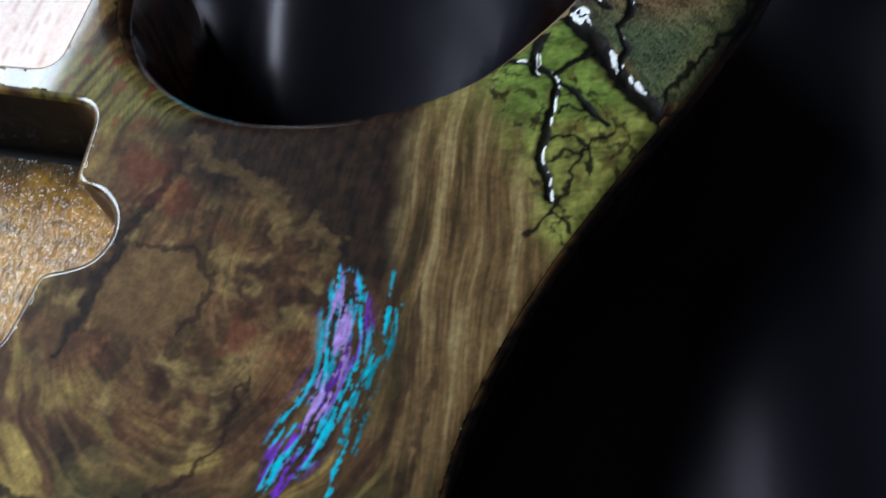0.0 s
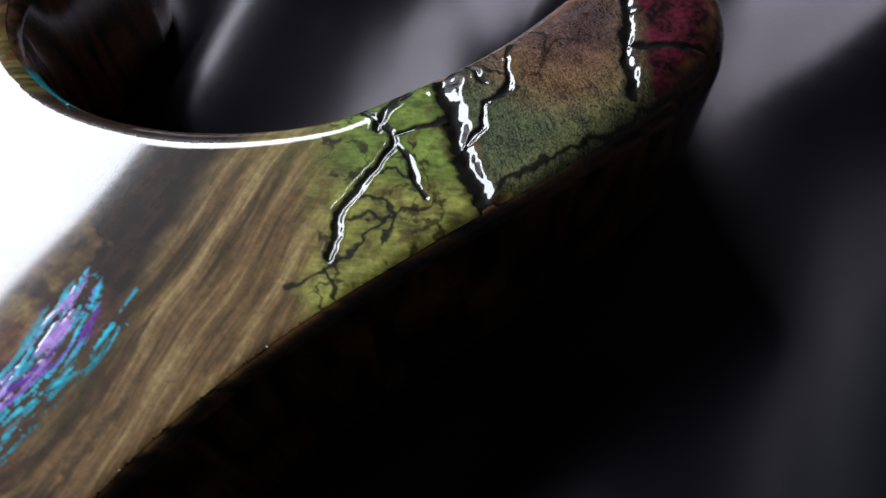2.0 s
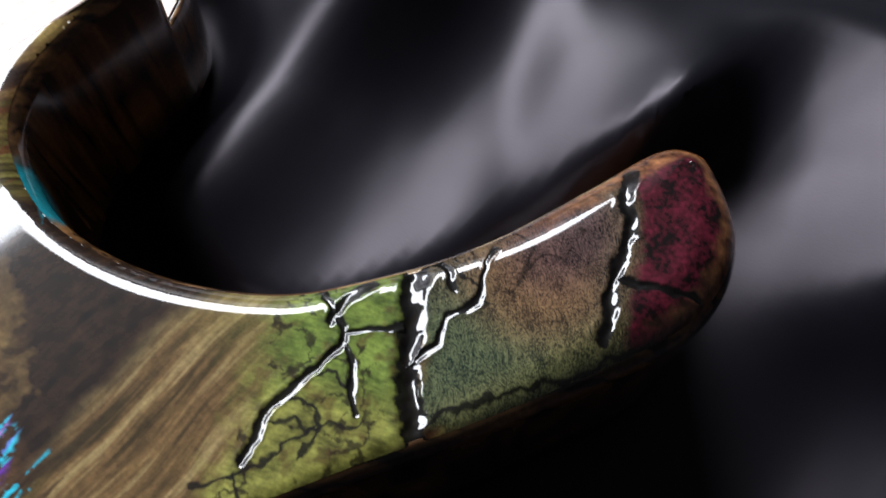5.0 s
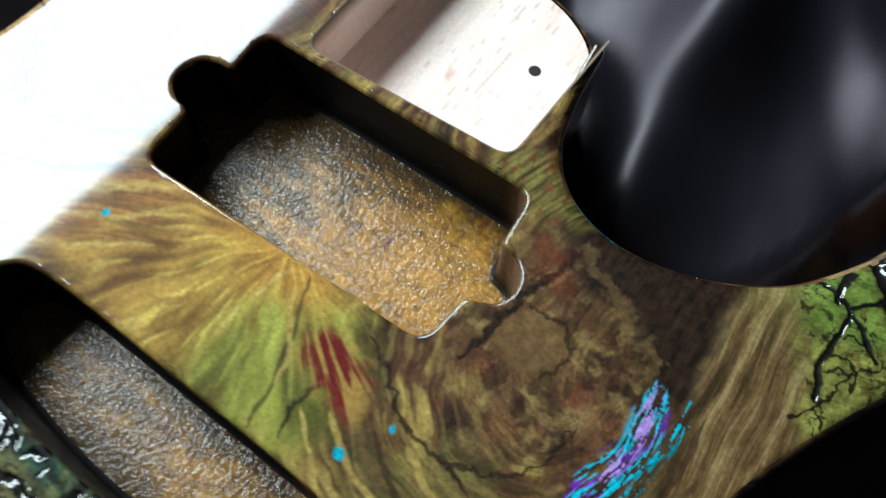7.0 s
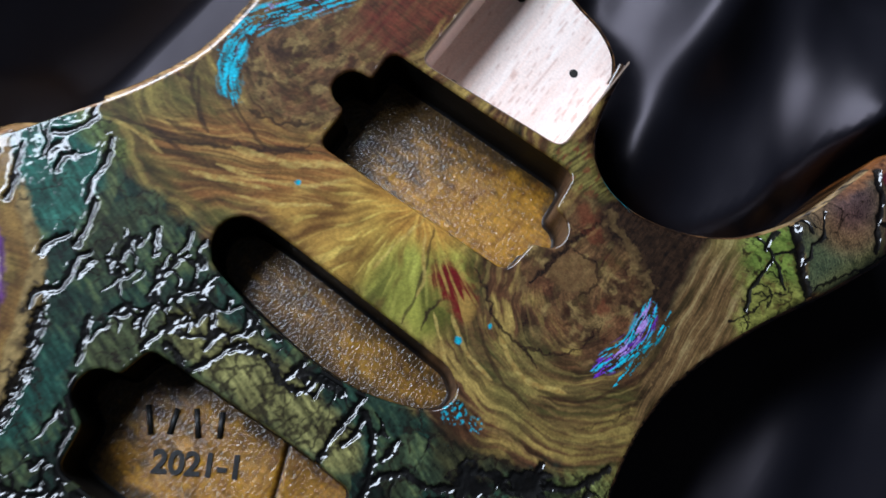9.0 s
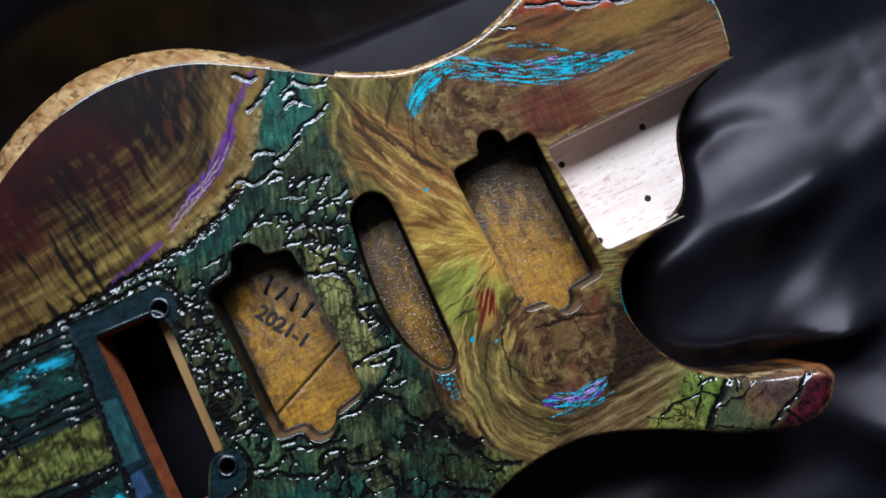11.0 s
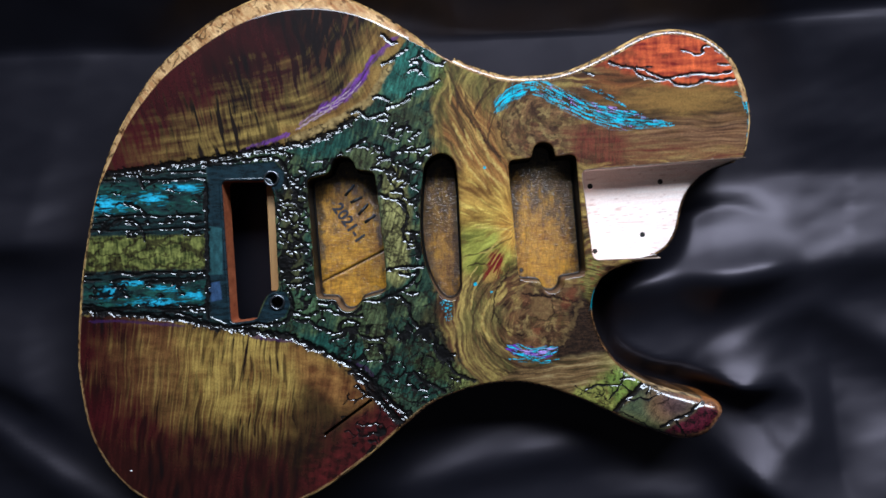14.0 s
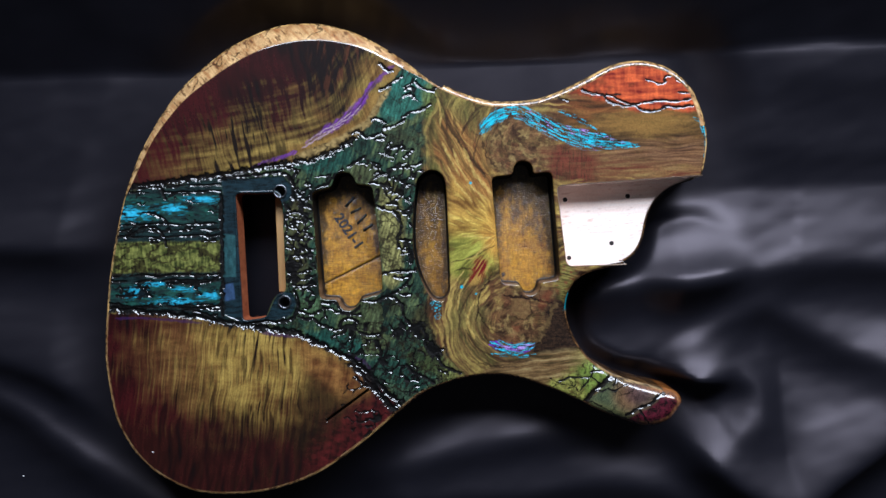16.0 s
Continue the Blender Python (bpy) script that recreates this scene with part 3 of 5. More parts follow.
    put(field(x, y, [(8, 84), (24, 78), (34, 62), (42, 46), (44, 30), (28, 30), (14, 44), (4, 58)], 6, 2, 9, 530) * 0.75,
        lambda x, y: mixed(mixed(srgb(60, 34, 18), srgb(150, 96, 42), 0.5 + 1.3 * fbm((x * 0.86 + y * 0.5 + 3 * fbm(x / 18, y / 18, 2, 531)) / 2.4, (y * 0.86 - x * 0.5) / 34, 2, 532)), srgb(206, 160, 74), 1.6 * fbm((x * 0.86 + y * 0.5 + 3 * fbm(x / 18, y / 18, 2, 531)) / 1.3, (y * 0.86 - x * 0.5) / 26, 2, 533) - 0.1))

    # dark wood by the cutaway, the striped root of the horn
    put(field(x, y, [(72, -50), (86, -38), (98, -76), (70, -79), (62, -77), (66, -66), (74, -58)], 4, 1.4, 6, 30),
        lambda x, y: mixed(srgb(21, 14, 10), srgb(60, 42, 28), 0.45 + 0.7 * fbm(x / 9, y / 1.4, 3, 31) + 0.4 * fbm(x / 2, y / 2, 2, 34)))

    def stripes(x, y):
        down = y - 0.09 * (x - 70) + 1.2 * fbm(x / 18, y / 12, 2, 35)
        s = 0.46 + 1.05 * fbm(down / 4.6, x / 70, 2, 31) + 0.35 * fbm(down / 1.3, x / 26, 2, 32) + 0.45 * fbm(down / 0.5, x / 7, 2, 36) + 0.3 * fbm(x / 9, y / 9, 2, 68)
        c = mixed(mixed(srgb(46, 29, 19), srgb(110, 80, 48), s * 1.9), srgb(154, 130, 82), s * 2.2 - 1.15)
        return lay(c, step(84, 102, x) * 0.45 + 0.1, srgb(112, 110, 50))

    put(field(x, y, [(96, -76), (112, -86), (106, -100), (94, -112), (60, -101), (36, -96), (30, -90), (40, -83), (62, -79)], 2.5, 0.8, 7, 33) * 0.95, stripes)

    put(field(x, y, [(83, -18), (94, -18), (93, -34), (89, -42), (82, -38), (81, -30)], 3, 1.2, 5, 538) * 0.8, lambda x, y: mixed(mixed(srgb(52, 44, 20), srgb(138, 128, 58), 0.5 + 1.2 * fbm((y + 0.3 * x) / 0.9, x / 12, 2, 539)), srgb(110, 40, 26), step(0.15, 0.4, fbm(x / 5, y / 2, 2, 540)) * 0.7))

    # brown island and dark splinters round the lower burl
    put(field(x, y, [(53, -40), (62, -42), (64, -50), (59, -54), (52, -49)], 0.7, 0.4, 5, 36) * 0.8, lambda x, y: mixed(srgb(92, 66, 36), srgb(116, 88, 50), 0.5 + fbm(x / 3, y / 3, 2, 37)))
    for line, wide, s, much in (([(64, -43), (64.5, -50), (60, -54.5), (53, -52)], 0.8, 38, 0.8), ([(47, -38), (57, -39.5), (68, -41), (76, -44)], 1.7, 39, 1.0), ([(40, -22), (35, -30), (30, -38), (29, -47), (27, -55)], 1.0, 40, 0.9),
                                ([(29, -47), (34, -58), (42, -62), (50, -63)], 0.6, 41, 0.85), ([(14, -20), (24, -19), (32, -24)], 0.9, 43, 0.9), ([(34, 46), (28, 54), (24, 62)], 1.2, 44, 0.7), ([(40, 42), (30, 50), (20, 66), (12, 78)], 0.9, 45, 0.7),
                                ([(46, 46), (38, 56), (36, 66)], 0.9, 46, 0.8), ([(70, -48), (78, -50), (84, -58)], 0.8, 47, 0.7), ([(66, -58), (72, -64), (70, -72)], 0.7, 48, 0.6), ([(20, -76), (34, -84), (56, -86)], 0.9, 49, 0.6)):
        put(stroke(x, y, line, 1.15 * wide, 0.85, 3, s) * much, lambda x, y: mixed(BLACKBROWN * 0.8, srgb(56, 37, 22), 0.4 + fbm(x / 1.2, y / 1.2, 2, 37)))
    for a, b, r, s in ((47, -52, 2.6, 1), (44, -55, 1.8, 2), (50, -57, 3.6, 3), (72, -47, 2.4, 4), (58, -60, 2.8, 5), (61, 66, 2.0, 6), (70, 60, 1.6, 7), (63, -58, 2.0, 8)):
        near = np.hypot(x - a, y - b) < 3 * r
        k = np.flatnonzero(near)
        m = np.zeros(x.shape)
        m[k] = step(r, r * 0.2, np.hypot(x[k] - a, y[k] - b) + 1.4 * fbm(x[k] / 2.5, y[k] / 2.5, 2, 42 + s)) * 0.8
        put(m, lambda x, y: srgb(50, 28, 17))

    for line, wide, s in (([(83, -44), (79, -47), (77, -53), (75, -58), (71, -61)], 1.4, 542), ([(69, -60), (71, -64), (69, -69), (65, -68)], 1.1, 543), ([(66, -54), (62, -56), (58, -58)], 1.0, 545)):
        put(stroke(x, y, line, 2.2 * wide, 1.6, 3, s) * 0.3, lambda x, y: mixed(srgb(112, 86, 46), srgb(150, 120, 70), 0.5 + fbm(x / 1.5, y / 1.5, 2, 544)))
    for a, b, r, s in ((76, -39, 5.0, 20), (72, -45, 4.0, 21), (54, -60, 3.2, 22)):
        k = np.flatnonzero(np.hypot(x - a, y - b) < 3 * r)
        m = np.zeros(x.shape)
        m[k] = step(r, r * 0.3, np.hypot(x[k] - a, y[k] - b) + 3 * fbm(x[k] / 3, y[k] / 3, 3, 546 + s)) * 0.55
        put(m, lambda x, y: srgb(104, 50, 28))

    # streaks that flow past the upper burl and out of the fan
    for line, wide, s in (([(17, 83), (20, 71), (25, 61), (31, 51), (37, 41)], 1.7, 500), ([(36, 73), (33, 66), (30, 57), (30, 52)], 1.0, 501), ([(35, 85), (29, 80), (23, 72)], 1.2, 502), ([(12, 84), (16, 75), (21, 65)], 1.8, 503),
                          ([(11, -15), (29, -10), (42, -4)], 0.9, 504), ([(40, 90), (32, 86), (26, 78), (22, 70)], 1.3, 505), ([(62, 94), (46, 93), (36, 88)], 1.4, 506), ([(8, 96), (12, 84), (13, 72)], 1.4, 507), ([(26, -34), (18, -46), (16, -60)], 1.2, 508), ([(20, -60), (30, -74), (48, -82), (66, -82)], 1.1, 509)):
        put(stroke(x, y, line, wide, 0.5, 8, s) * 0.7, lambda x, y: mixed(srgb(34, 22, 15), srgb(64, 42, 26), 0.5 + fbm(x / 2, y / 2, 2, 520)))
    for line, wide, s in (([(16, 61), (21, 47), (27, 36), (38, 26)], 1.2, 510), ([(23, 61), (31, 43), (41, 30)], 2.2, 511), ([(12, 50), (18, 38), (28, 25)], 1.0, 512), ([(39, -3), (27, -11), (21, -13)], 0.8, 513), ([(24, -25), (18, -34), (15, -46)], 1.3, 514),
                          ([(21, -20), (12, -31), (8, -37)], 0.9, 515), ([(9, 66), (14, 55), (20, 43)], 1.4, 516), ([(27, -40), (22, -54), (26, -66)], 1.6, 517), ([(6, 98), (9, 86), (8, 76)], 1.3, 518), ([(43, 0), (30, 2), (20, 3)], 0.8, 519)):
        put(stroke(x, y, line, wide, 0.5, 9, s) * 0.55, lambda x, y: mixed(srgb(170, 132, 56), srgb(214, 186, 92), 0.5 + fbm(x / 2, y / 2, 2, 521)))

    # blood-red brushing at the fan's foot and along the neck pocket
    put(field(x, y, [(28, -14), (34, -12), (37, -16), (33, -27), (24, -29)], 3, 1.6, 3, 50), lambda x, y: mixed(srgb(158, 122, 50), srgb(104, 20, 15), step(-0.18, 0.12, fbm(np.arctan2(y - 4, 46 - x) * 17, np.hypot(x - 46, y - 4) / 16, 3, 51))))
    put(field(x, y, [(76, 60), (82, 44), (110, 38), (186, 34), (186, 44), (112, 54)], 5, 2.0, 8, 52) * 0.85, lambda x, y: mixed(srgb(92, 34, 24), srgb(128, 100, 56), 0.5 + 0.9 * fbm(y / 1.6, x / 22, 3, 53)))
    put(field(x, y, [(84, 60), (82, 38), (108, 38), (108, 58)], 5, 1.5, 8, 54) * 0.7, lambda x, y: mixed(srgb(44, 18, 15), srgb(112, 42, 30), 0.5 + 0.9 * fbm(x / 1.4, y / 9, 3, 55)))

    # upper horn: olive bands, burnt orange tip
    def bands(x, y):
        wave = y + 3.5 * fbm(x / 30, y / 20, 2, 59)
        b = 0.45 + 1.0 * fbm(wave / 7, x / 38, 3, 56) + 0.4 * fbm(wave / 1.8, x / 22, 2, 57) + 0.25 * fbm(x / 7, y / 7, 3, 65)
        c = mixed(srgb(24, 16, 10), srgb(112, 79, 34), b)
        c = lay(c, step(66, 54, y + 6 * fbm(x / 20, y / 6, 2, 534)) * 0.6, mixed(srgb(70, 38, 26), srgb(160, 116, 76), 0.5 + 1.2 * fbm(wave / 1.3, x / 26, 2, 535)))
        c = lay(c, step(74, 84, y + 6 * fbm(x / 14, y / 8, 2, 536)) * 0.7, mixed(srgb(50, 26, 12), srgb(136, 75, 28), 0.5 + 1.1 * fbm(wave / 2.2, x / 20, 2, 537)))
        return lay(c, step(30, 6, np.hypot((x - 146) * 0.6, (y - 74) * 2.2) + 8 * fbm(x / 8, y / 3, 2, 541)) * 0.6, srgb(152, 112, 44))

    put(field(x, y, [(100, 94), (188, 84), (190, 46), (120, 52), (92, 66)], 6, 1.8, 9, 58) * 0.9, bands)

    def fire(x, y):
        f = 0.45 + 0.8 * fbm(x / 16, y / 3.2, 3, 61) + 0.4 * fbm(x / 2.4, y / 16, 2, 62)
        c = mixed(srgb(112, 24, 8), srgb(222, 96, 24), f)
        return lay(c, step(0.0, 0.5, fbm(x / 12, y / 8, 3, 63) + 0.02 * (125 - x)) * 0.75, mixed(srgb(60, 26, 12), srgb(128, 62, 24), 0.5 + fbm(x / 2, y / 8, 2, 64)))

    put(field(x, y, [(90, 98), (107, 108), (134, 118), (158, 116), (176, 104), (186, 84), (176, 80), (156, 82), (138, 82), (124, 88), (106, 92)], 1.8, 1.0, 6, 60), fire)

    # cyan and violet shell-like strokes
    def strokes(line, wide, across, thick, seed, shade_a, shade_b, share):
        p = curve(line, False, 8)
        k = close_to(x, y, p, wide + 4)
        if not len(k):
            return
        px, py = x[k], y[k]
        d, along, side = near_line(px, py, p)
        t = d * side + 0.5 * fbm(px / 6, py / 6, 2, seed + 7)
        total = np.sum(np.linalg.norm(np.diff(p, axis=0), axis=1))
        slim = wide * np.clip(np.minimum(along, total - along) / (0.3 * total) + 0.25, 0, 1)
        body = step(slim, slim * 0.5, d + 0.9 * fbm(px / 4, py / 4, 2, seed + 1))
        ends = np.clip((np.minimum(along, total - along) + 5 * fbm(t / 0.9, along / 40, 2, seed + 2)) / 4, 0, 1)
        ends = ends * ((along > 0.01) & (along < total - 0.01))
        n = 1.1 * fbm(t / across, along / (across * 8), 3, seed) + 0.42 * fbm(px / 0.9, py / 0.9, 2, seed + 3)
        on = body * step(0.1, 0.5, ends) * step(thick, thick + 0.10, n)
        hue = step(-0.05, 0.2, fbm(t / 1.8, along / 12, 2, seed + 4) + share)
        glow = (0.65 + 0.9 * np.clip(n - thick, 0, 0.6))[:, None]
        c = lay(colour[k], body * ends * 0.5, BLACKBROWN)
        colour[k] = lay(c, on, mixed(shade_a * glow, shade_b * glow, hue))
        lift[k] += 0.008 * on

    strokes([(67, -71.5), (60, -73), (52, -74), (44, -72), (35, -69)], 4.6, 0.8, -0.06, 70, CYAN, VIOLET * 1.5, 0.02)
    strokes([(66, -71), (58, -72.5), (50, -73), (43, -72)], 2.2, 0.7, -0.03, 75, LILAC, CYAN, -0.12)
    strokes([(68, -78), (58, -79), (50, -78), (43, -77.5), (36, -76.5)], 1.5, 0.8, 0.05, 78, TURQ, CYAN, 0.0)
    strokes([(35, 69), (41, 79), (50, 84), (60, 84), (72, 78), (90, 68), (109, 62), (136, 59)], 6.4, 1.0, 0.05, 80, CYAN, LILAC, -0.22)
    strokes([(35, 70), (40, 77), (47, 81), (54, 83)], 4.6, 1.0, -0.16, 81, CYAN, TURQ, -0.1)
    strokes([(92, 68), (106, 63), (122, 60), (142, 58.5)], 2.6, 0.8, -0.02, 82, CYAN, TURQ, -0.1)
    strokes([(88, 74), (100, 70), (112, 67), (124, 65)], 2.0, 0.8, 0.02, 83, CYAN, LILAC, -0.1)
    strokes([(84, 84), (94, 81), (104, 75), (112, 70)], 2.0, 0.8, 0.12, 84, CYAN, TURQ, 0)
    strokes([(176, 76), (182, 72), (185, 58), (184, 42)], 2.6, 0.9, -0.05, 88, CYAN, TURQ, 0)
    strokes([(93, -34), (89.5, -44), (86, -50)], 1.5, 0.9, -0.15, 90, TURQ, CYAN, 0)
    for a, b, r, s in ((27, 38, 1.0, 1), (19, -31, 1.4, 2), (28, -36, 0.9, 3), (-17, -50, 3.6, 4), (-10, -47, 3.0, 5), (1, -43, 4.4, 6), (2, -50, 2.8, 7), (-9, 20, 1.4, 9), (-33, 34, 1.0, 11)):
        k = np.flatnonzero(np.hypot(x - a, y - b) < 3 * r + 2)
        m = np.zeros(x.shape)
        m[k] = step(r, r * 0.6, np.hypot(x[k] - a, y[k] - b) + 0.9 * fbm(x[k] / 1.6, y[k] / 1.6, 2, 92 + s)) * (1.0 if r < 2 else step(0.05, 0.25, fbm(x[k] / 1.1, y[k] / 1.1, 2, 99 + s)))
        put(m, lambda x, y: mixed(TURQ, CYAN, 0.5 + fbm(x, y, 2, 97)))

    # ---- bark zone across the middle ----
    tail = step(-137, -141, x) * green

    def bark(x, y):
        tone, fibre = fbm(x / 20, y / 20, 3, 111), fbm((x - 0.3 * y) / 1.8, y / 9.0, 3, 112)
        c = mixed(srgb(19, 29, 25), SPRUCE * 1.35, 0.5 + 1.3 * tone + 0.5 * fibre)
        c = lay(c, step(0.0, 0.7, tone + 0.8 * fibre) * 0.6, srgb(82, 90, 46))
        c = lay(c, step(0.04, 0.3, fbm(x / 6, y / 6, 3, 113) - 0.4 * tone) * 0.65, srgb(22, 26, 20))
        _, who = cracks(x, y, 13, 1.3, 20, 1.0, 150)
        part_of = (who * 7.31) % 1.0
        c = lay(c, step(0.5, 0.95, part_of) * 0.6, srgb(88, 94, 56) * (0.8 + 0.9 * fibre)[:, None])
        c = lay(c, step(0.3, 0.0, part_of) * 0.5, srgb(48, 82, 66) * (0.8 + 0.9 * fibre)[:, None])
        for poly, shade, s, much in (
            ([(-30, 104), (-14, 114), (4, 104), (0, 92), (-14, 82), (-30, 84)], TEAL, 1, 0.9), ([(-46, -78), (-24, -72), (-10, -96), (-30, -110)], srgb(38, 70, 58), 2, 0.6),
            ([(-94, 62), (-60, 66), (-52, 52), (-84, 50)], TEAL * 0.55, 3, 0.7), ([(-86, -58), (-60, -60), (-48, -72), (-66, -70)], TEAL * 0.7, 4, 0.7),
            ([(-34, 34), (-20, 36), (-18, 2), (-22, -24), (-32, -26)], srgb(132, 126, 70), 11, 0.9), ([(-95, 22), (-84, 26), (-84, -22), (-95, -22)], srgb(92, 86, 48), 12, 0.6),
            ([(-90, -36), (-74, -36), (-72, -50), (-90, -48)], srgb(74, 96, 62), 13, 0.8), ([(-62, -46), (-46, -46), (-48, -58), (-66, -58)], srgb(74, 86, 54), 14, 0.85),
            ([(4, -80), (14, -82), (20, -92), (6, -97)], srgb(132, 138, 70), 15, 0.9), ([(-20, -76), (0, -70), (6, -86), (-10, -90)], srgb(56, 66, 34), 16, 0.7),
            ([(-2, 100), (8, 102), (6, 78), (0, 70)], srgb(110, 120, 54), 17, 0.7), ([(-16, -52), (2, -36), (10, -56), (0, -70)], srgb(52, 46, 26), 18, 0.8),
        ):
            m = field(x, y, poly, 2.5, 2, 7, 120 + s)
            k = np.flatnonzero(m > 0.004)
            c[k] = lay(c[k], m[k] * much, shade * (0.8 + 0.7 * fibre[k])[:, None])
        return np.maximum(c * (1 + 0.5 * fbm(x / 1.2, y / 1.2, 2, 114) + 0.8 * fibre)[:, None], 0.001)

    put(green, bark)
    lift += green * (0.09 * fbm(x / 3.0, y / 6.0, 2, 115) + 0.03 * fbm(x / 1.1, y / 1.6, 2, 116))

    # tail bars: turquoise, moss and turquoise between dark ridges
    def bars(x, y):
        row = y + 0.02 * (x + 170) + 0.9 * fbm(x / 16, y / 8, 2, 140)
        c = mixed(srgb(16, 26, 28), srgb(38, 58, 56), 0.4 + fbm(x / 8, y / 1.6, 3, 141))
        moss = step(-15.5, -13.5, row) * step(7, 5, row)
        c = lay(c, moss, mixed(srgb(46, 52, 24), srgb(128, 130, 60), 0.45 + 0.9 * fbm(x / 6, y / 4, 3, 142) + 0.7 * fbm(x / 1.6, y / 8, 2, 139)))
        for low_y, high_y in ((19, 37), (-36, -22)):
            bar = step(low_y - 1, low_y + 1, row) * step(high_y + 1, high_y - 1, row)
            c = lay(c, bar * step(-0.3, 0.5, fbm(x / 9, y / 2.6, 3, 145)) * 0.9, mixed(TEAL * 0.4, TEAL * 0.9, 0.5 + fbm(x / 5, y / 1.4, 3, 146)))
        for a, b, w, h, s in ((-199, 25, 14, 6.2, 1), (-172, 28, 10, 4.4, 2), (-152, 34, 14, 3.2, 3), (-199, -28, 10, 5.6, 4), (-172, -34, 18, 3.2, 5), (-150, -31, 10, 3.2, 6), (-186, -22, 12, 2.2, 7), (-166, -26, 10, 2.4, 8)):
            d = np.hypot((x - a) / w, (row - b) / h)
            c = lay(c, step(0.9, 0.35, d + 1.8 * fbm(x / 6, y / 1.2, 3, 147 + s)) * 0.92, mixed(TURQ * 0.6, srgb(52, 186, 222), 1.1 - d + 0.5 * fbm(x / 2.5, y / 1.2, 2, 143)))
        return c

    put(tail, bars)

    # cracks of the bark
    def row_cracks(x, y):
        row = y + 0.02 * (x + 170) + 0.9 * fbm(x / 16, y / 8, 2, 140) + 1.1 * fbm(x / 9, y / 9, 2, 149)
        d = np.minimum.reduce([np.abs(row - r) for r in (43, 39, 17.5, 13.5, 9.5, -16.5, -20, -37, -40)])
        return d * 1.25 + np.clip(3.2 * fbm(x / 11, y / 3, 2, 172), 0, 2.4)

    cut(tail, row_cracks)
    cut(tail * (np.abs(y + 5) > 10), lambda x, y: cracks(x, y, 5.5, 4.0, 2, 0.9, 170, 0.34, 2)[0] * 1.5)
    scratch(tail * (np.abs(y + 5) <= 11), lambda x, y: cracks(x, y, 7.0, 1.8, 5, 0.7, 174, -0.12, 2)[0] * (0.85 + 0.8 * fbm(x / 5, y / 5, 2, 175)))
    cut(green * (1 - tail), lambda x, y: cracks(x, y, 13, 1.3, 20, 1.0, 150, 0.48, 1.5)[0] * 1.5)
    scratch(green * (1 - tail), lambda x, y: 0.3 + 1.6 * cracks(x, y, 5.5, 1.4, -30, 0.8, 160, 0.10, 3)[0])
    waist = field(x, y, [(-70, -62), (-40, -52), (0, -56), (14, -84), (-8, -104), (-34, -104)], 3, 1, 8, 179) * green * (1 - tail)
    cut(waist, lambda x, y: cracks(x, y, 8.0, 1.3, 65, 0.9, 181, 0.16, 1.6)[0] * 1.3)
    scratch(waist, lambda x, y: 0.1 + cracks(x, y, 4.6, 1.3, 50, 0.7, 182, 0.02, 2)[0] * (1.4 + 1.4 * fbm(x / 3, y / 3, 2, 183)))
    scratch(field(x, y, [(-35, 30), (-22, 34), (-18, 2), (-22, -22), (-33, -24)], 2, 1, 6, 176), lambda x, y: 0.05 + cracks(x, y, 5.0, 1.1, 20, 0.7, 177, 0.02, 2)[0] * (1.5 + 1.5 * fbm(x / 3, y / 3, 2, 178)))
    dense = field(x, y, [(-97, 36), (-80, 46), (-79, -36), (-97, -31)], 2, 1, 6, 165)
    rope += 0.34 * dense
    cut(dense, lambda x, y: cracks(x, y, 6.0, 1.2, 10, 1.0, 168, 0.0, 1.6)[0] * 1.2)
    dense = field(x, y, [(-36, 60), (-12, 62), (-13, -24), (-22, -22), (-20, 10), (-34, 40)], 3, 1.5, 6, 166)
    rope += 0.30 * dense + 0.06 * tail
    cut(dense, lambda x, y: cracks(x, y, 8.0, 1.1, 60, 1.0, 169, 0.06, 1.6)[0] * 1.1)
    for n, line in enumerate(SHOULDER_CRACKS + PICKUP_CRACKS + WAIST_CRACKS + BELLY_CRACKS + BUSHING_CRACKS + TAIL_CRACKS):
        vein(line, 1.0, 600 + n, 1.0, 3.0, 0.1, 0.4)
    for n, line in enumerate(BORDER_CRACKS):
        vein(line, 1.8, 440 + n, 2.2, 4.5, 0.1, 0.5)

    # smooth dark plate round the bridge cavity
    plate = field(x, y, [(-139, 46), (-98, 47), (-92, 41), (-93, 33), (-138, 34)], 0.6, 0.25, 5, 180, False)
    for poly, s in (([(-140, 36), (-128, 36), (-128, -50), (-141, -44)], 181), ([(-130, -46), (-112, -45), (-104, -30), (-94, -31), (-92, -38), (-96, -46), (-110, -50), (-130, -52)], 182)):
        plate = np.maximum(plate, field(x, y, poly, 0.6, 0.25, 5, s, False))
    plate = np.maximum(plate, step(8.2, 7.4, np.hypot(x + 100, y - 37)))
    put(plate, lambda x, y: mixed(SLATE * 0.4, SLATE * 1.25, 0.5 + 1.2 * fbm(x / 9, y / 2, 3, 183) + 0.6 * fbm(x / 4, y / 4, 3, 186)))
    for poly, shade in (([(-140, 10), (-131, 9), (-132, -19), (-141, -19)], srgb(44, 78, 80)), ([(-141, -24), (-134, -23), (-133, -34), (-140, -35)], srgb(52, 74, 104))):
        put(field(x, y, poly, 0.5, 0.2, 5, 184, False), lambda x, y: shade * (0.9 + 0.6 * fbm(x / 3, y / 6, 2, 185))[:, None])
    crack[plate > 0.5] = hairline[plate > 0.5] = 9.0
    lift -= 0.5 * plate
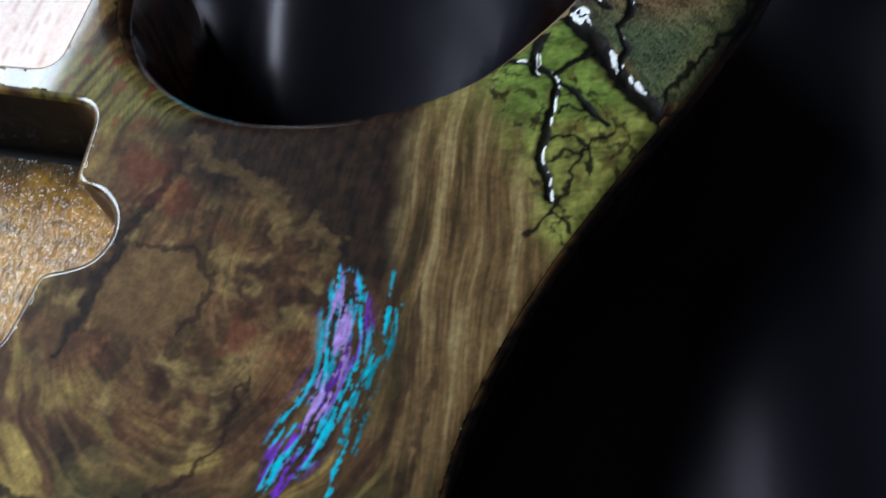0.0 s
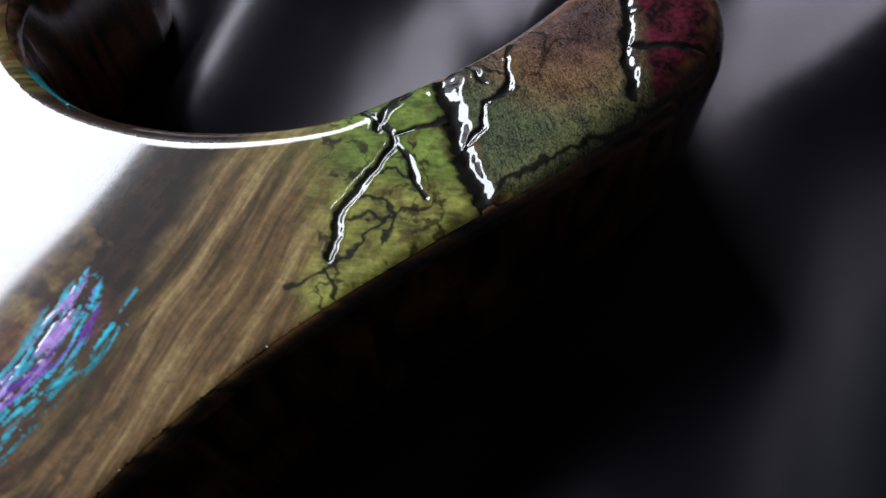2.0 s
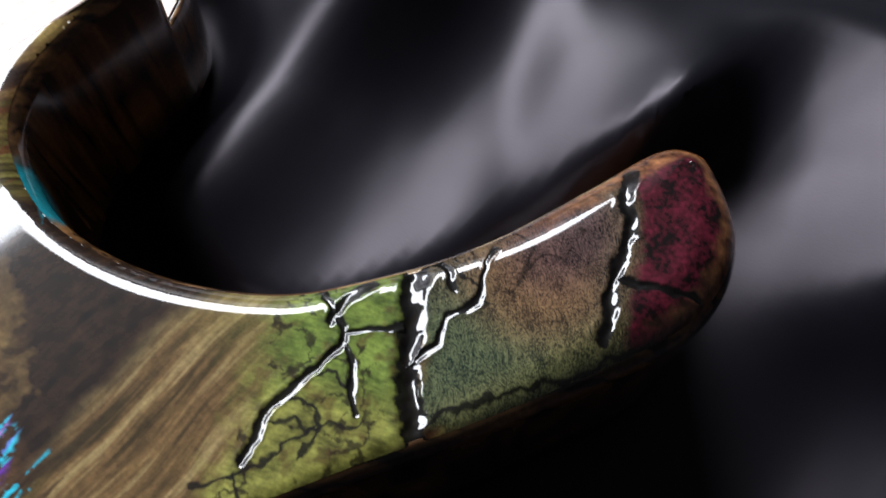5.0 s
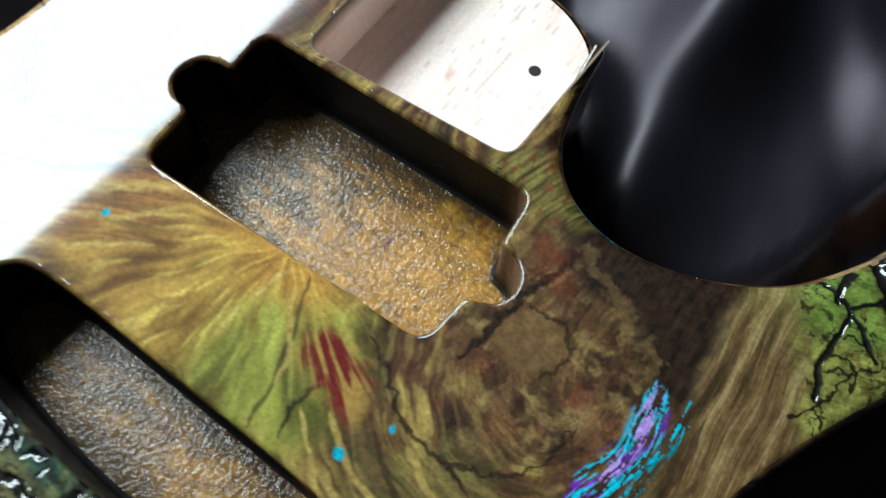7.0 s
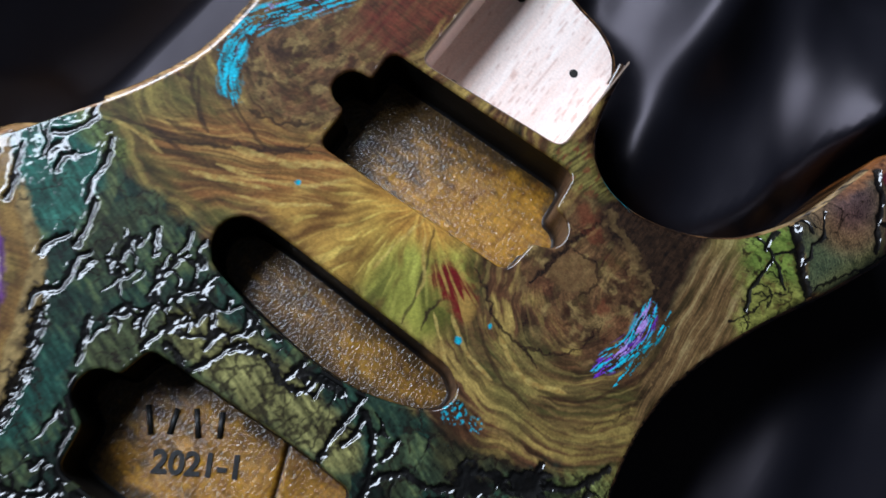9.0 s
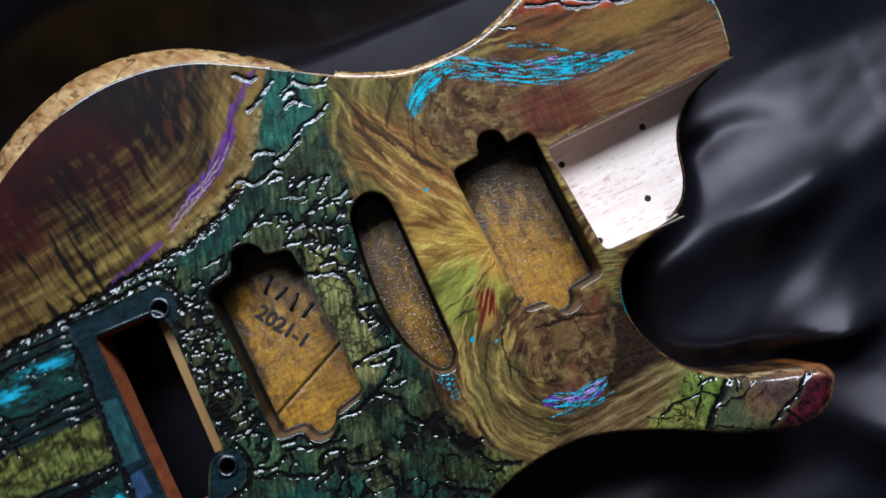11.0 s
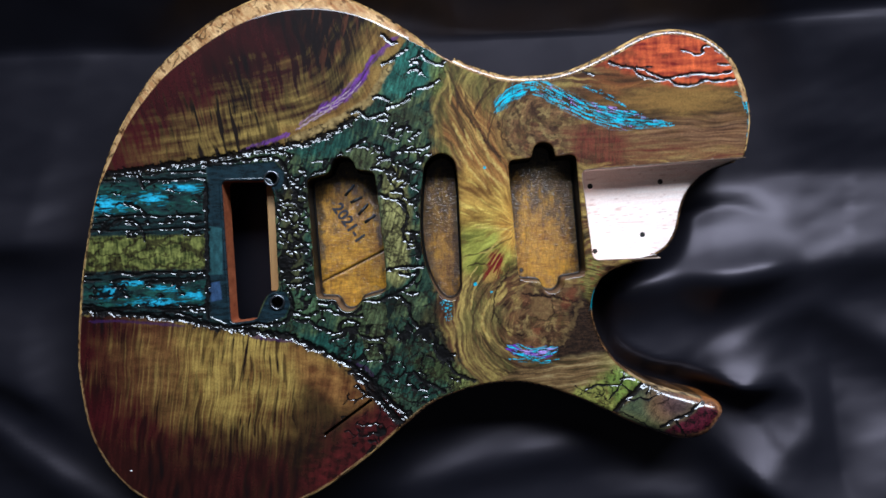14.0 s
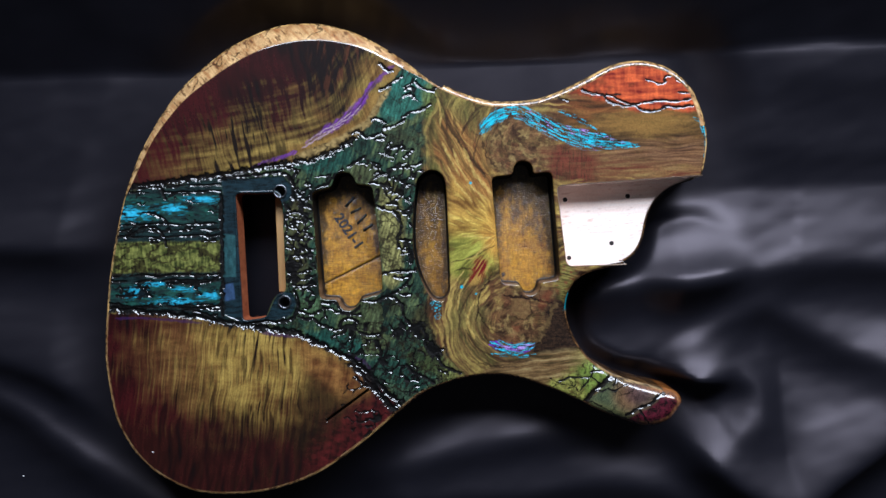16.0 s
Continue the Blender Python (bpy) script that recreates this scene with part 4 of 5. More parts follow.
    for n, line in enumerate(([(-139.5, 36), (-140.5, 0), (-142, -45)], [(-140, 47), (-118, 48), (-98, 49), (-91, 41), (-92, 32)], [(-130, -51), (-112, -50), (-96, -49), (-91, -39), (-93, -30)])):
        vein(line, 1.2, 450 + n, 1.4)

    # ---- the two burgundy and gold panels ----
    def upper_panel(x, y):
        low, _, _ = near_line(x, y, np.array(UPPER_PANEL[1:14]))
        lean = x + 0.2 * y + 2.0 * fbm(x / 25, y / 25, 2, 189)
        feather, thin = fbm(lean / 3.4, y / 24, 2, 191), fbm(lean / 1.2, y / 26, 2, 188)
        arcs = fbm(low / 4.5, (x + y) / 46, 3, 193)
        glow = 0.92 - low / (34 + 14 * np.exp(-(((x + 112) / 42) ** 2))) + 0.3 * fbm(x / 22, y / 14, 2, 192) + 0.5 * feather * step(-40, -90, x) + 0.25 * thin + 0.4 * arcs
        glow = step(-0.1, 0.9, glow) * step(-200, -122, x + 24 * feather)
        gold = mixed(srgb(70, 52, 22), srgb(158, 130, 58), 0.5 + 0.9 * arcs + 0.4 * thin + 0.3 * fbm(x / 9, y / 9, 2, 195))
        gold = lay(gold, step(-0.05, 0.35, fbm(x / 26, y / 12, 2, 186) + 0.004 * (x + 70)) * 0.5, srgb(126, 84, 36))
        deep = mixed(srgb(24, 13, 11), srgb(62, 18, 19), 0.5 + 0.5 * feather + 0.7 * fbm(x / 34, y / 34, 2, 194) + 0.008 * (-120 - x))
        deep = lay(deep, step(-90, -50, x) * step(0.0, 0.4, fbm((x - 0.2 * y) / 4, y / 20, 3, 187)) * 0.7, srgb(86, 48, 28))
        c = mixed(deep, gold, glow)
        dark = step(0.0, 0.28, feather + 0.4 * thin) * np.exp(-(((x + 128) / 38) ** 2)) * step(56, 30, low) + step(0.2, 0.42, feather + 0.3 * thin) * 0.4
        return lay(c, dark * 0.85, srgb(28, 19, 11))

    put(up, upper_panel)
    strip = field(x, y, [(-24, 102), (-31, 98), (-40, 84), (-52, 76), (-66, 69), (-90, 60), (-82, 56), (-66, 61), (-48, 71), (-38, 80), (-30, 92)], 1.0, 0.7, 5, 196)
    put(strip, lambda x, y: mixed(srgb(84, 66, 34), srgb(168, 140, 80), 0.5 + fbm(x / 5, y / 5, 3, 197)))
    scratch(strip, lambda x, y: 0.2 + cracks(x, y, 5.5, 1.6, 40, 0.7, 198, 0.05, 3)[0] * 1.6)
    for line, wide, s, much in (([(-22, 117), (-29, 111), (-35, 106), (-40, 100), (-43, 93)], 3.2, 200, 0.7), ([(-41, 98), (-46, 91), (-53, 85), (-61, 80), (-70, 75)], 5.4, 201, 0.85), ([(-64, 79), (-72, 74), (-82, 68)], 2.6, 203, 0.4), ([(-88, 63), (-97, 60), (-106, 57), (-118, 54)], 2.6, 202, 0.7)):
        put(stroke(x, y, line, wide, 0.7, 6, s) * much, lambda x, y: mixed(srgb(56, 28, 66), srgb(114, 50, 156), 0.5 + 1.2 * fbm((x - 0.8 * y) / 1.5, (x + y) / 20, 3, s + 5)))
    for line, wide, s in (([(-44, 92), (-51, 85), (-60, 79.5), (-70, 74)], 0.8, 208), ([(-50, 88), (-60, 81), (-71, 75.5), (-80, 70)], 0.7, 209), ([(-55, 81), (-64, 76), (-74, 70)], 0.6, 210), ([(-62, 77), (-74, 71), (-84, 65)], 0.9, 211)):
        put(stroke(x, y, line, wide, 0.6, 4, s) * 0.8, lambda x, y: mixed(srgb(130, 104, 128), srgb(178, 152, 150), 0.5 + fbm(x / 2, y / 2, 2, 207)))

    def lower_panel(x, y):
        lean = x - 0.14 * (y + 60) + 2.0 * fbm(x / 25, y / 25, 2, 209)
        feather, thin = fbm(lean / 4.2, y / 24, 2, 211), fbm(lean / 1.2, y / 34, 2, 208)
        glow = 1.16 - np.hypot((x + 124) / 72, (y + 70) / 50) + 0.3 * fbm(x / 24, y / 14, 2, 212) + 0.3 * feather + 0.2 * thin
        glow = step(-0.2, 0.9, glow)
        gold = mixed(srgb(98, 66, 28), srgb(172, 142, 60), 0.5 + 0.35 * fbm(x / 18, y / 3.5, 3, 213) + 0.5 * thin + 0.5 * fbm(x / 14, y / 14, 2, 217))
        gold = lay(gold, step(-140, -176, x) * 0.75, mixed(srgb(72, 36, 20), srgb(124, 82, 42), 0.5 + fbm(x / 12, y / 4, 3, 206)))
        c = mixed(mixed(srgb(20, 8, 8), BURGUNDY * 0.8, 0.5 + 0.6 * feather + 0.5 * fbm(x / 30, y / 30, 2, 214)), gold, glow)
        tufts = 0.45 * fbm(x / 13, y / 13, 2, 215)
        wisps = fbm((lean + 0.10 * (x + 118) * (y + 60) / 40) / 2.3, y / 22, 2, 227)
        dark = step(0.06, 0.30, wisps + 0.3 * feather + 0.6 * tufts) * np.exp(-(((x + 112) / 46) ** 2)) + step(0.16, 0.42, feather + 0.5 * thin) * 0.4
        c = lay(c, dark * 0.78, srgb(34, 21, 11))
        c = lay(c, step(0.08, 0.4, thin - 0.3 * feather) * glow * 0.25, srgb(190, 158, 72))
        c = lay(c, step(-100, -128, y + 10 * feather) * 0.6, mixed(srgb(22, 13, 9), srgb(54, 26, 18), 0.5 + feather))
        for poly, shades, s, much in (
            ([(-86, -84), (-98, -130), (-74, -142), (-50, -112), (-66, -88)], (srgb(30, 20, 11), srgb(52, 36, 19)), 216, 0.9),
            ([(-90, -64), (-70, -74), (-46, -90), (-58, -104), (-76, -92), (-90, -80)], (srgb(92, 52, 24), srgb(150, 104, 46)), 217, 0.9),
            ([(-50, -106), (-26, -108), (-34, -126), (-70, -148), (-88, -140)], (srgb(40, 14, 14), srgb(96, 30, 28)), 219, 0.85),
        ):
            m = field(x, y, poly, 8, 2.6, 8, s)
            k = np.flatnonzero(m > 0.004)
            c[k] = lay(c[k], m[k] * much * (0.85 + 0.5 * thin[k]), mixed(*shades, 0.5 + fbm(x[k] / 9, y[k] / 5, 3, s + 7) + 0.5 * feather[k]))
        return c

    put(low, lower_panel)
    put(stroke(x, y, [(-118, -56.5), (-104, -59), (-88, -60.5)], 2.4, 0.4, 6, 222) * 0.75, lambda x, y: srgb(62, 36, 76))
    put(stroke(x, y, [(-60, -74), (-50, -78), (-44, -84)], 2.4, 0.4, 6, 224) * 0.75, lambda x, y: srgb(56, 36, 66))
    put(stroke(x, y, [(-214, -44), (-190, -45), (-156, -49)], 1.6, 0.4, 6, 223) * 0.6, lambda x, y: srgb(56, 32, 74))
    cut(low * step(30, 20, np.hypot(x + 40, y + 108)), lambda x, y: cracks(x, y, 9, 1.4, 30, 0.8, 226, 0.25)[0] * 1.3)

    # ---- lower horn ----
    leaf = field(x, y, [(104, -84), (117, -92), (110, -101), (101, -111), (92, -112), (80, -106), (74, -98), (86, -92), (97, -87)], 3.2, 1.6, 4, 240) * step(0.2, -1.2, near_line(x, y, curve([(119, -91), (114, -97), (108, -101), (104, -105), (97, -114)]), 40)[0] * near_line(x, y, curve([(119, -91), (114, -97), (108, -101), (104, -105), (97, -114)]), 40)[2])

    def leafy(x, y):
        lf = 0.5 + 0.8 * fbm(x / 4.2, y / 4.2, 3, 241) + 0.5 * fbm((x + 0.5 * y) / 0.55, (y - 0.5 * x) / 2.2, 3, 242)
        c = mixed(srgb(76, 74, 30), srgb(152, 150, 64), lf)
        c = lay(c, step(90, 102, x + 0.5 * (y + 98) + 4 * fbm(x / 5, y / 5, 2, 239)) * 0.8, mixed(srgb(54, 76, 26), srgb(120, 144, 54), lf))
        return lay(c, step(0.08, 0.4, fbm(x / 3.2, y / 3.2, 3, 238)) * 0.6, srgb(82, 58, 30))

    put(leaf, leafy)
    dusk = field(x, y, [(117, -93), (110, -103), (101, -111), (118, -124), (134, -132), (168, -128), (172, -108), (150, -99), (130, -92)], 0.8, 0.5, 5, 243)

    def dusky(x, y):
        bristle = 0.7 + 1.2 * fbm(x / 8, y / 8, 2, 237)
        speck = 0.5 + 0.6 * fbm(x / 4, y / 4, 3, 244) + 1.5 * fbm((x * np.cos(bristle) + y * np.sin(bristle)) / 1.9, (y * np.cos(bristle) - x * np.sin(bristle)) / 0.42, 2, 245)
        c = mixed(srgb(34, 32, 26), srgb(112, 92, 66), speck)
        c = lay(c, step(126, 112, x + 0.4 * (y + 105)) * 0.75, mixed(srgb(26, 44, 36), srgb(92, 108, 70), speck))
        c = lay(c, step(-112, -118, y + 0.35 * (x - 118)) * step(140, 126, x) * 0.5, mixed(srgb(46, 48, 26), srgb(112, 106, 58), speck))
        c = lay(c, step(13, 3, np.hypot(x - 126, y + 109)) * 0.6, mixed(srgb(60, 38, 24), srgb(146, 106, 66), speck))
        return lay(c, step(14, 4, np.hypot(x - 135, (y + 107) * 1.3)) * 0.6, mixed(srgb(32, 20, 30), srgb(84, 58, 70), speck))

    put(dusk, dusky)
    put(field(x, y, [(154, -106), (168, -110), (168, -122), (150, -132), (134, -131), (128, -125), (134, -120), (143, -116)], 1.2, 0.8, 5, 246), lambda x, y: mixed(srgb(22, 12, 14), srgb(92, 27, 41), 0.42 + 0.9 * fbm(x / 4, y / 4, 3, 247) + 0.8 * fbm(x / 0.8, y / 0.8, 3, 248)))
    for line, wide, s in (
        ([(118, -93), (114, -97), (108, -101), (105, -104), (102, -107), (98, -112)], 1.5, 250), ([(106, -86), (104.5, -91), (103, -94), (100, -95), (96, -94.5), (92, -94.5), (88, -94.5), (82, -97)], 0.55, 251),
        ([(103, -94), (106, -97), (109, -99.5)], 0.5, 253), ([(102, -95), (99.5, -99), (96, -103)], 0.5, 254),
        ([(152, -108), (146, -110), (144, -113), (140, -115), (135, -116.5), (130, -119), (126, -121)], 0.85, 256), ([(105, -104), (108, -104), (111, -104), (114, -103), (117, -104), (120, -104), (123, -102), (127, -101)], 0.5, 255), ([(103, -91.5), (106, -91), (108, -91), (111, -92)], 0.7, 252),
        ([(135, -117), (137, -121), (139, -124), (141, -128)], 0.45, 257), ([(119, -94), (120, -97), (118, -101)], 0.5, 259),
    ):
        vein(line, wide, s, 0.9, 4.5, 0.04, 0.0)
    for line, wide, s in (([(100, -110), (108, -114), (116, -119), (124, -123), (134, -128)], 0.9, 258), ([(119, -95), (121, -100), (119, -106)], 0.5, 260), ([(75, -94), (78, -96), (80, -97), (78, -100)], 0.6, 261), ([(80, -97), (84, -99), (88, -99), (92, -101)], 0.55, 259), ([(88, -95), (90, -99), (93, -102), (96, -104)], 0.6, 256), ([(92, -95), (93, -98), (91, -101), (87, -102)], 0.5, 257), ([(96, -95), (98, -97), (97, -100)], 0.5, 254)):
        put(stroke(x, y, line, wide, 0.8, 3, s) * 0.92, lambda x, y: VEIN * 1.3)
    scratch(leaf * step(108, 98, x - 0.4 * (y + 100)), lambda x, y: 0.15 + cracks(x + 0.7 * fbm(x / 0.9, y / 0.9, 2, 261), y + 0.7 * fbm(x / 0.9, y / 0.9, 2, 260), 4.6, 1.2, 15, 0.6, 262, 0.16, 2.2)[0] * (2.4 + 2.8 * fbm(x / 2.0, y / 2.0, 2, 263)))
    scratch(dusk, lambda x, y: 0.2 + cracks(x, y, 9.0, 1.3, 40, 0.6, 264, 0.32, 2.5)[0] * (1.8 + 2 * fbm(x / 2.5, y / 2.5, 2, 265)))

    tip_edge = np.zeros(x.shape)
    k = np.flatnonzero((x > 126) & (y < -96))
    tip_edge[k] = step(-5.5, -3.0, signed(x[k], y[k], OUTLINE_COARSE) + 1.5 * fbm(x[k] / 4, y[k] / 4, 2, 266)) * step(128, 150, x[k])
    put(tip_edge * 0.85, lambda x, y: mixed(srgb(70, 42, 24), srgb(176, 116, 66), 0.45 + fbm(x / 2.5, y / 2.5, 3, 267)))

    # upper horn cracks
    for line, wide, s in (([(103, 97), (110, 94), (117, 93), (120, 89), (125, 87), (133, 85), (138, 86), (142, 82), (151, 81), (159, 84), (166, 83), (177, 84)], 0.8, 270),
                          ([(118, 93), (123, 92), (128, 89), (136, 86), (144, 87), (155, 88), (166, 87), (176, 89), (178, 93)], 0.75, 271), ([(146, 102), (154, 99), (158, 100), (158, 103), (163, 104), (168, 100)], 0.7, 272),
                          ([(87, 92), (94, 90)], 0.7, 273), ([(167, 93), (177, 92)], 0.6, 274), ([(119, 93), (128, 93)], 0.5, 275)):
        vein(line, wide, s, 0.9, 3, 0.06, 0.25)

    # the forearm bevel and the bare edge
    d, _, side = near_line(x, y, BEVEL, 30)
    bevel = (side > 0) & (d < 30)
    edge = signed(x, y, OUTLINE_COARSE)
    bare = np.where(bevel, step(0.2, 0.7, d), 0.0)
    k = np.flatnonzero(edge > -7)
    strip = np.zeros(x.shape)
    ex, ey = x[k], y[k]
    strip[k] = np.maximum(step(-4.4, -3.6, edge[k] + 0.5 * fbm(ex / 5, ey / 5, 2, 280)) * (ey > 70) * (ex > -24), step(-2.6, -2.0, edge[k]) * (ey < 20) * (ex < -8) * 0.5)
    bare = np.maximum(bare, strip)
    put(bare, bare_edge)
    crack[bare > 0.5] = 9.0
    hairline[bare > 0.5] = 9.0
    scratch(bare, lambda x, y: 0.2 + cracks(x, y, 13.0, 2.6, 35, 0.6, 282, 0.14, 2)[0] * (1.3 + fbm(x / 6, y / 6, 2, 284)))
    scratch(strip * (y > 88) * (x > 60), lambda x, y: cracks(x, y, 3.6, 1.5, 30, 0.6, 283, -0.1, 2)[0] * 1.1)

    rope = np.where((x > 70) & (y < -66), 0.02, rope)
    ragged = 0.6 * fbm(x / 1.5, y / 1.5, 3, 292)
    colour = lay(colour, step(1.0, 0.3, hairline + 1.3 * ragged) * 0.82, srgb(32, 22, 14))
    colour = lay(colour, step(2.6, 0.9, crack + 2 * ragged) * 0.4, VEIN * 1.6)
    colour = lay(colour, step(1.45, 0.95, crack + ragged) * 0.97, VEIN)
    k = np.flatnonzero(crack < 2.2)
    cx, cy = x[k], y[k]
    slope = np.clip(0.42 + 0.40 * fbm(cx / 8, cy / 8, 2, 290), 0.18, 0.62)
    lumps = rope[k] * fbm(cx / 2.8, cy / 1.9, 2, 293) * step(1.6, 0.6, crack[k])
    trough = 0.5 + 0.5 * np.cos(math.pi * np.clip(crack[k] / 1.7, 0, 1))
    lift[k] += 0.7 * lumps + 0.05 * step(2.4, 1.7, crack[k]) - 1.25 * slope * trough * span[k] * np.where((cx > 70) & (cy < -66), 0.95, 1.0)
    k = np.flatnonzero(edge > -4)
    lift[k] *= 0.25 + 0.75 * step(-1.6, -3.6, edge[k])
    grey = colour.mean(1, keepdims=True)
    return 0.94 * colour + 0.06 * grey * np.array([0.7, 1.0, 1.7]), lift


def bare_edge(x, y):
    n = 0.5 + 0.9 * fbm(x / 11, y / 11, 3, 300) + 0.3 * fbm((x + y) / 1.6, (x - y) / 10, 2, 301)
    c = mixed(srgb(136, 90, 44), CREAM, n - 0.02)
    c = lay(c, step(0.08, 0.34, fbm((x + y) / 3.5, (x - y) / 16, 3, 303)) * 0.6, srgb(150, 92, 42))
    return lay(c, step(0.16, 0.36, fbm((x + y) / 4, (x - y) / 11, 3, 302)) * 0.8, srgb(78, 44, 22))


def rim_paint(verts):
    x, y, z = verts.T
    s = np.arctan2(y, x) * 160
    n = 0.5 + 0.8 * fbm(s / 9, z / 9, 3, 310) + 0.4 * fbm(s / 2, z / 14, 2, 311)
    c = mixed(srgb(120, 82, 40), CREAM, n)
    # shade on the cutaway and horn sides, put into the wood colour
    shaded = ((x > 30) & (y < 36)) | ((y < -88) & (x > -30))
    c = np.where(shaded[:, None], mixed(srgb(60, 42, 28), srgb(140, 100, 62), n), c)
    # paler copy: light painted along the horn's north edge
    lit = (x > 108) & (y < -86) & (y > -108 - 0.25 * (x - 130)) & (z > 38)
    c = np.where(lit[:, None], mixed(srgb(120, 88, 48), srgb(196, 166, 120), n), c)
    c = lay(c, (y > 70) * (x > -30) * step(0.0, 0.22, fbm(s / 3.0, z / 4, 3, 315)) * 0.8, srgb(26, 19, 15))
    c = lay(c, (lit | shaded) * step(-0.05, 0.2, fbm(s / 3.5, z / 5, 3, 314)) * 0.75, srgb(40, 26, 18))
    net, _ = cracks(s, z, 6.0, 0.7, 20, 0.6, 312, 0.1)
    c = lay(c, step(0.9, 0.4, net) * 0.9, VEIN)
    cy = np.exp(-(((x - 88) / 4) ** 2) - ((y + 43) / 6) ** 2) * (z > 34)
    c = lay(c, step(0.2, 0.5, cy + 0.3 * fbm(s / 2, z / 3, 2, 313)) * (cy > 0.05), TURQ)
    tip = (x > 152) & (y < -104)
    return np.where(tip[:, None], mixed(srgb(70, 38, 20), srgb(150, 94, 50), n), c)


def ochre(x, y, which):
    """Scorched, lacquered floor of a cavity, darker along its rim and towards +y, with chatter marks."""
    chatter = fbm(x / 6, y / 0.7, 2, 324 + which)
    n = 0.5 + 0.4 * fbm(x / 9, y / 9, 3, 320 + which) + 0.55 * chatter + 0.35 * fbm(x / 0.8, y / 6, 2, 318 + which)
    c = mixed(srgb(104, 66, 22), srgb(206, 150, 48), n)
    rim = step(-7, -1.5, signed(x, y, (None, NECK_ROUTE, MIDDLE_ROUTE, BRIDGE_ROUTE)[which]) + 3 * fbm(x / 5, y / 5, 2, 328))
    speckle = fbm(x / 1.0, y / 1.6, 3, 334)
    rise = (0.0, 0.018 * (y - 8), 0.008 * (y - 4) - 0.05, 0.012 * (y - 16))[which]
    # speckled scorch, plus darkening along the rim and towards +y
    scorch_and_rim = step(-0.25, 0.42, 0.6 * fbm(x / 4.5, y / 12, 3, 330 + which) + 0.6 * rim + rise + 0.4 * speckle + 0.25 * chatter + (0, 0.012 * (x - 62), 0.05, -0.03)[which])
    c = lay(c, scorch_and_rim * 0.88, mixed(srgb(24, 19, 14), srgb(76, 60, 36), 0.5 + speckle))
    c = lay(c, step(0.10, 0.34, fbm(x / 2.2, y / 6.5, 3, 317 + which)) * 0.35, srgb(46, 31, 18))
    if which == 2:
        c = lay(c, np.clip(0.35 + 0.6 * fbm(x / 5, y / 14, 3, 336), 0, 1), mixed(srgb(54, 38, 22), srgb(110, 78, 38), n))
    lift = 0.05 * fbm(x / 1.4, y / 0.8, 2, 338)
    if which == 3:
        d, _, side = near_line(x, y, np.array([(-80, -29), (-36, -9)]), 60)
        lift = lift - 1.1 * np.exp(-((d / 0.7) ** 4)) - 0.4 * ((side < 0) & (d < 60))
        c = lay(c, step(0.9, 0.4, d) * 0.8, BLACKBROWN)
        c = lay(c, step(1.6, 1.0, np.hypot(x + 75.5, y + 32)), BLACKBROWN)
    if which == 1:
        c = lay(c, step(1.7, 1.2, np.hypot(x - 48, y + 25)), BLACKBROWN)
    return c, lift


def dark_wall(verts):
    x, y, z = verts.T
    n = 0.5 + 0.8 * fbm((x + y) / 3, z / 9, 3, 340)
    # wall wood taken down to near black: the cavity's shade is in the colour
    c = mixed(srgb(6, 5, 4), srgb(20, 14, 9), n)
    # window sheen on the south-end walls, painted as a paler tone
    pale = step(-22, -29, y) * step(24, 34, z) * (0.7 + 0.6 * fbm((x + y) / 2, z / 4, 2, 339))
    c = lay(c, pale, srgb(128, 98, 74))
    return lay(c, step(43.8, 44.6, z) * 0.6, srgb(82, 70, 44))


def sawn_wall(verts):
    n = 0.5 + 0.8 * fbm(verts[:, 0] / 3, verts[:, 2] / 9, 3, 341)
    return mixed(srgb(7, 6, 5), srgb(20, 15, 10), n)


def red_wall(verts):
    x, y, z = verts.T
    n = 0.5 + 0.7 * fbm((x + y) / 5, z / 2, 3, 342)
    c = mixed(srgb(112, 56, 36), srgb(176, 104, 70), n)
    return lay(c, step(43.6, 44.6, z) * 0.9, SLATE)


def maple(x, y):
    n = 0.5 + 0.6 * fbm(x / 30, y / 2.2, 3, 344) + 0.25 * fbm(x / 9, y / 0.7, 2, 345)
    c = mixed(srgb(238, 208, 194), srgb(253, 240, 232), n)
    fleck = step(0.22, 0.5, fbm(x / 7, y / 0.8, 2, 346) + 0.4 * fbm(x / 20, y / 14, 2, 347) - 0.006 * (y + 5))
    return lay(c, fleck * 0.45, srgb(176, 120, 98))


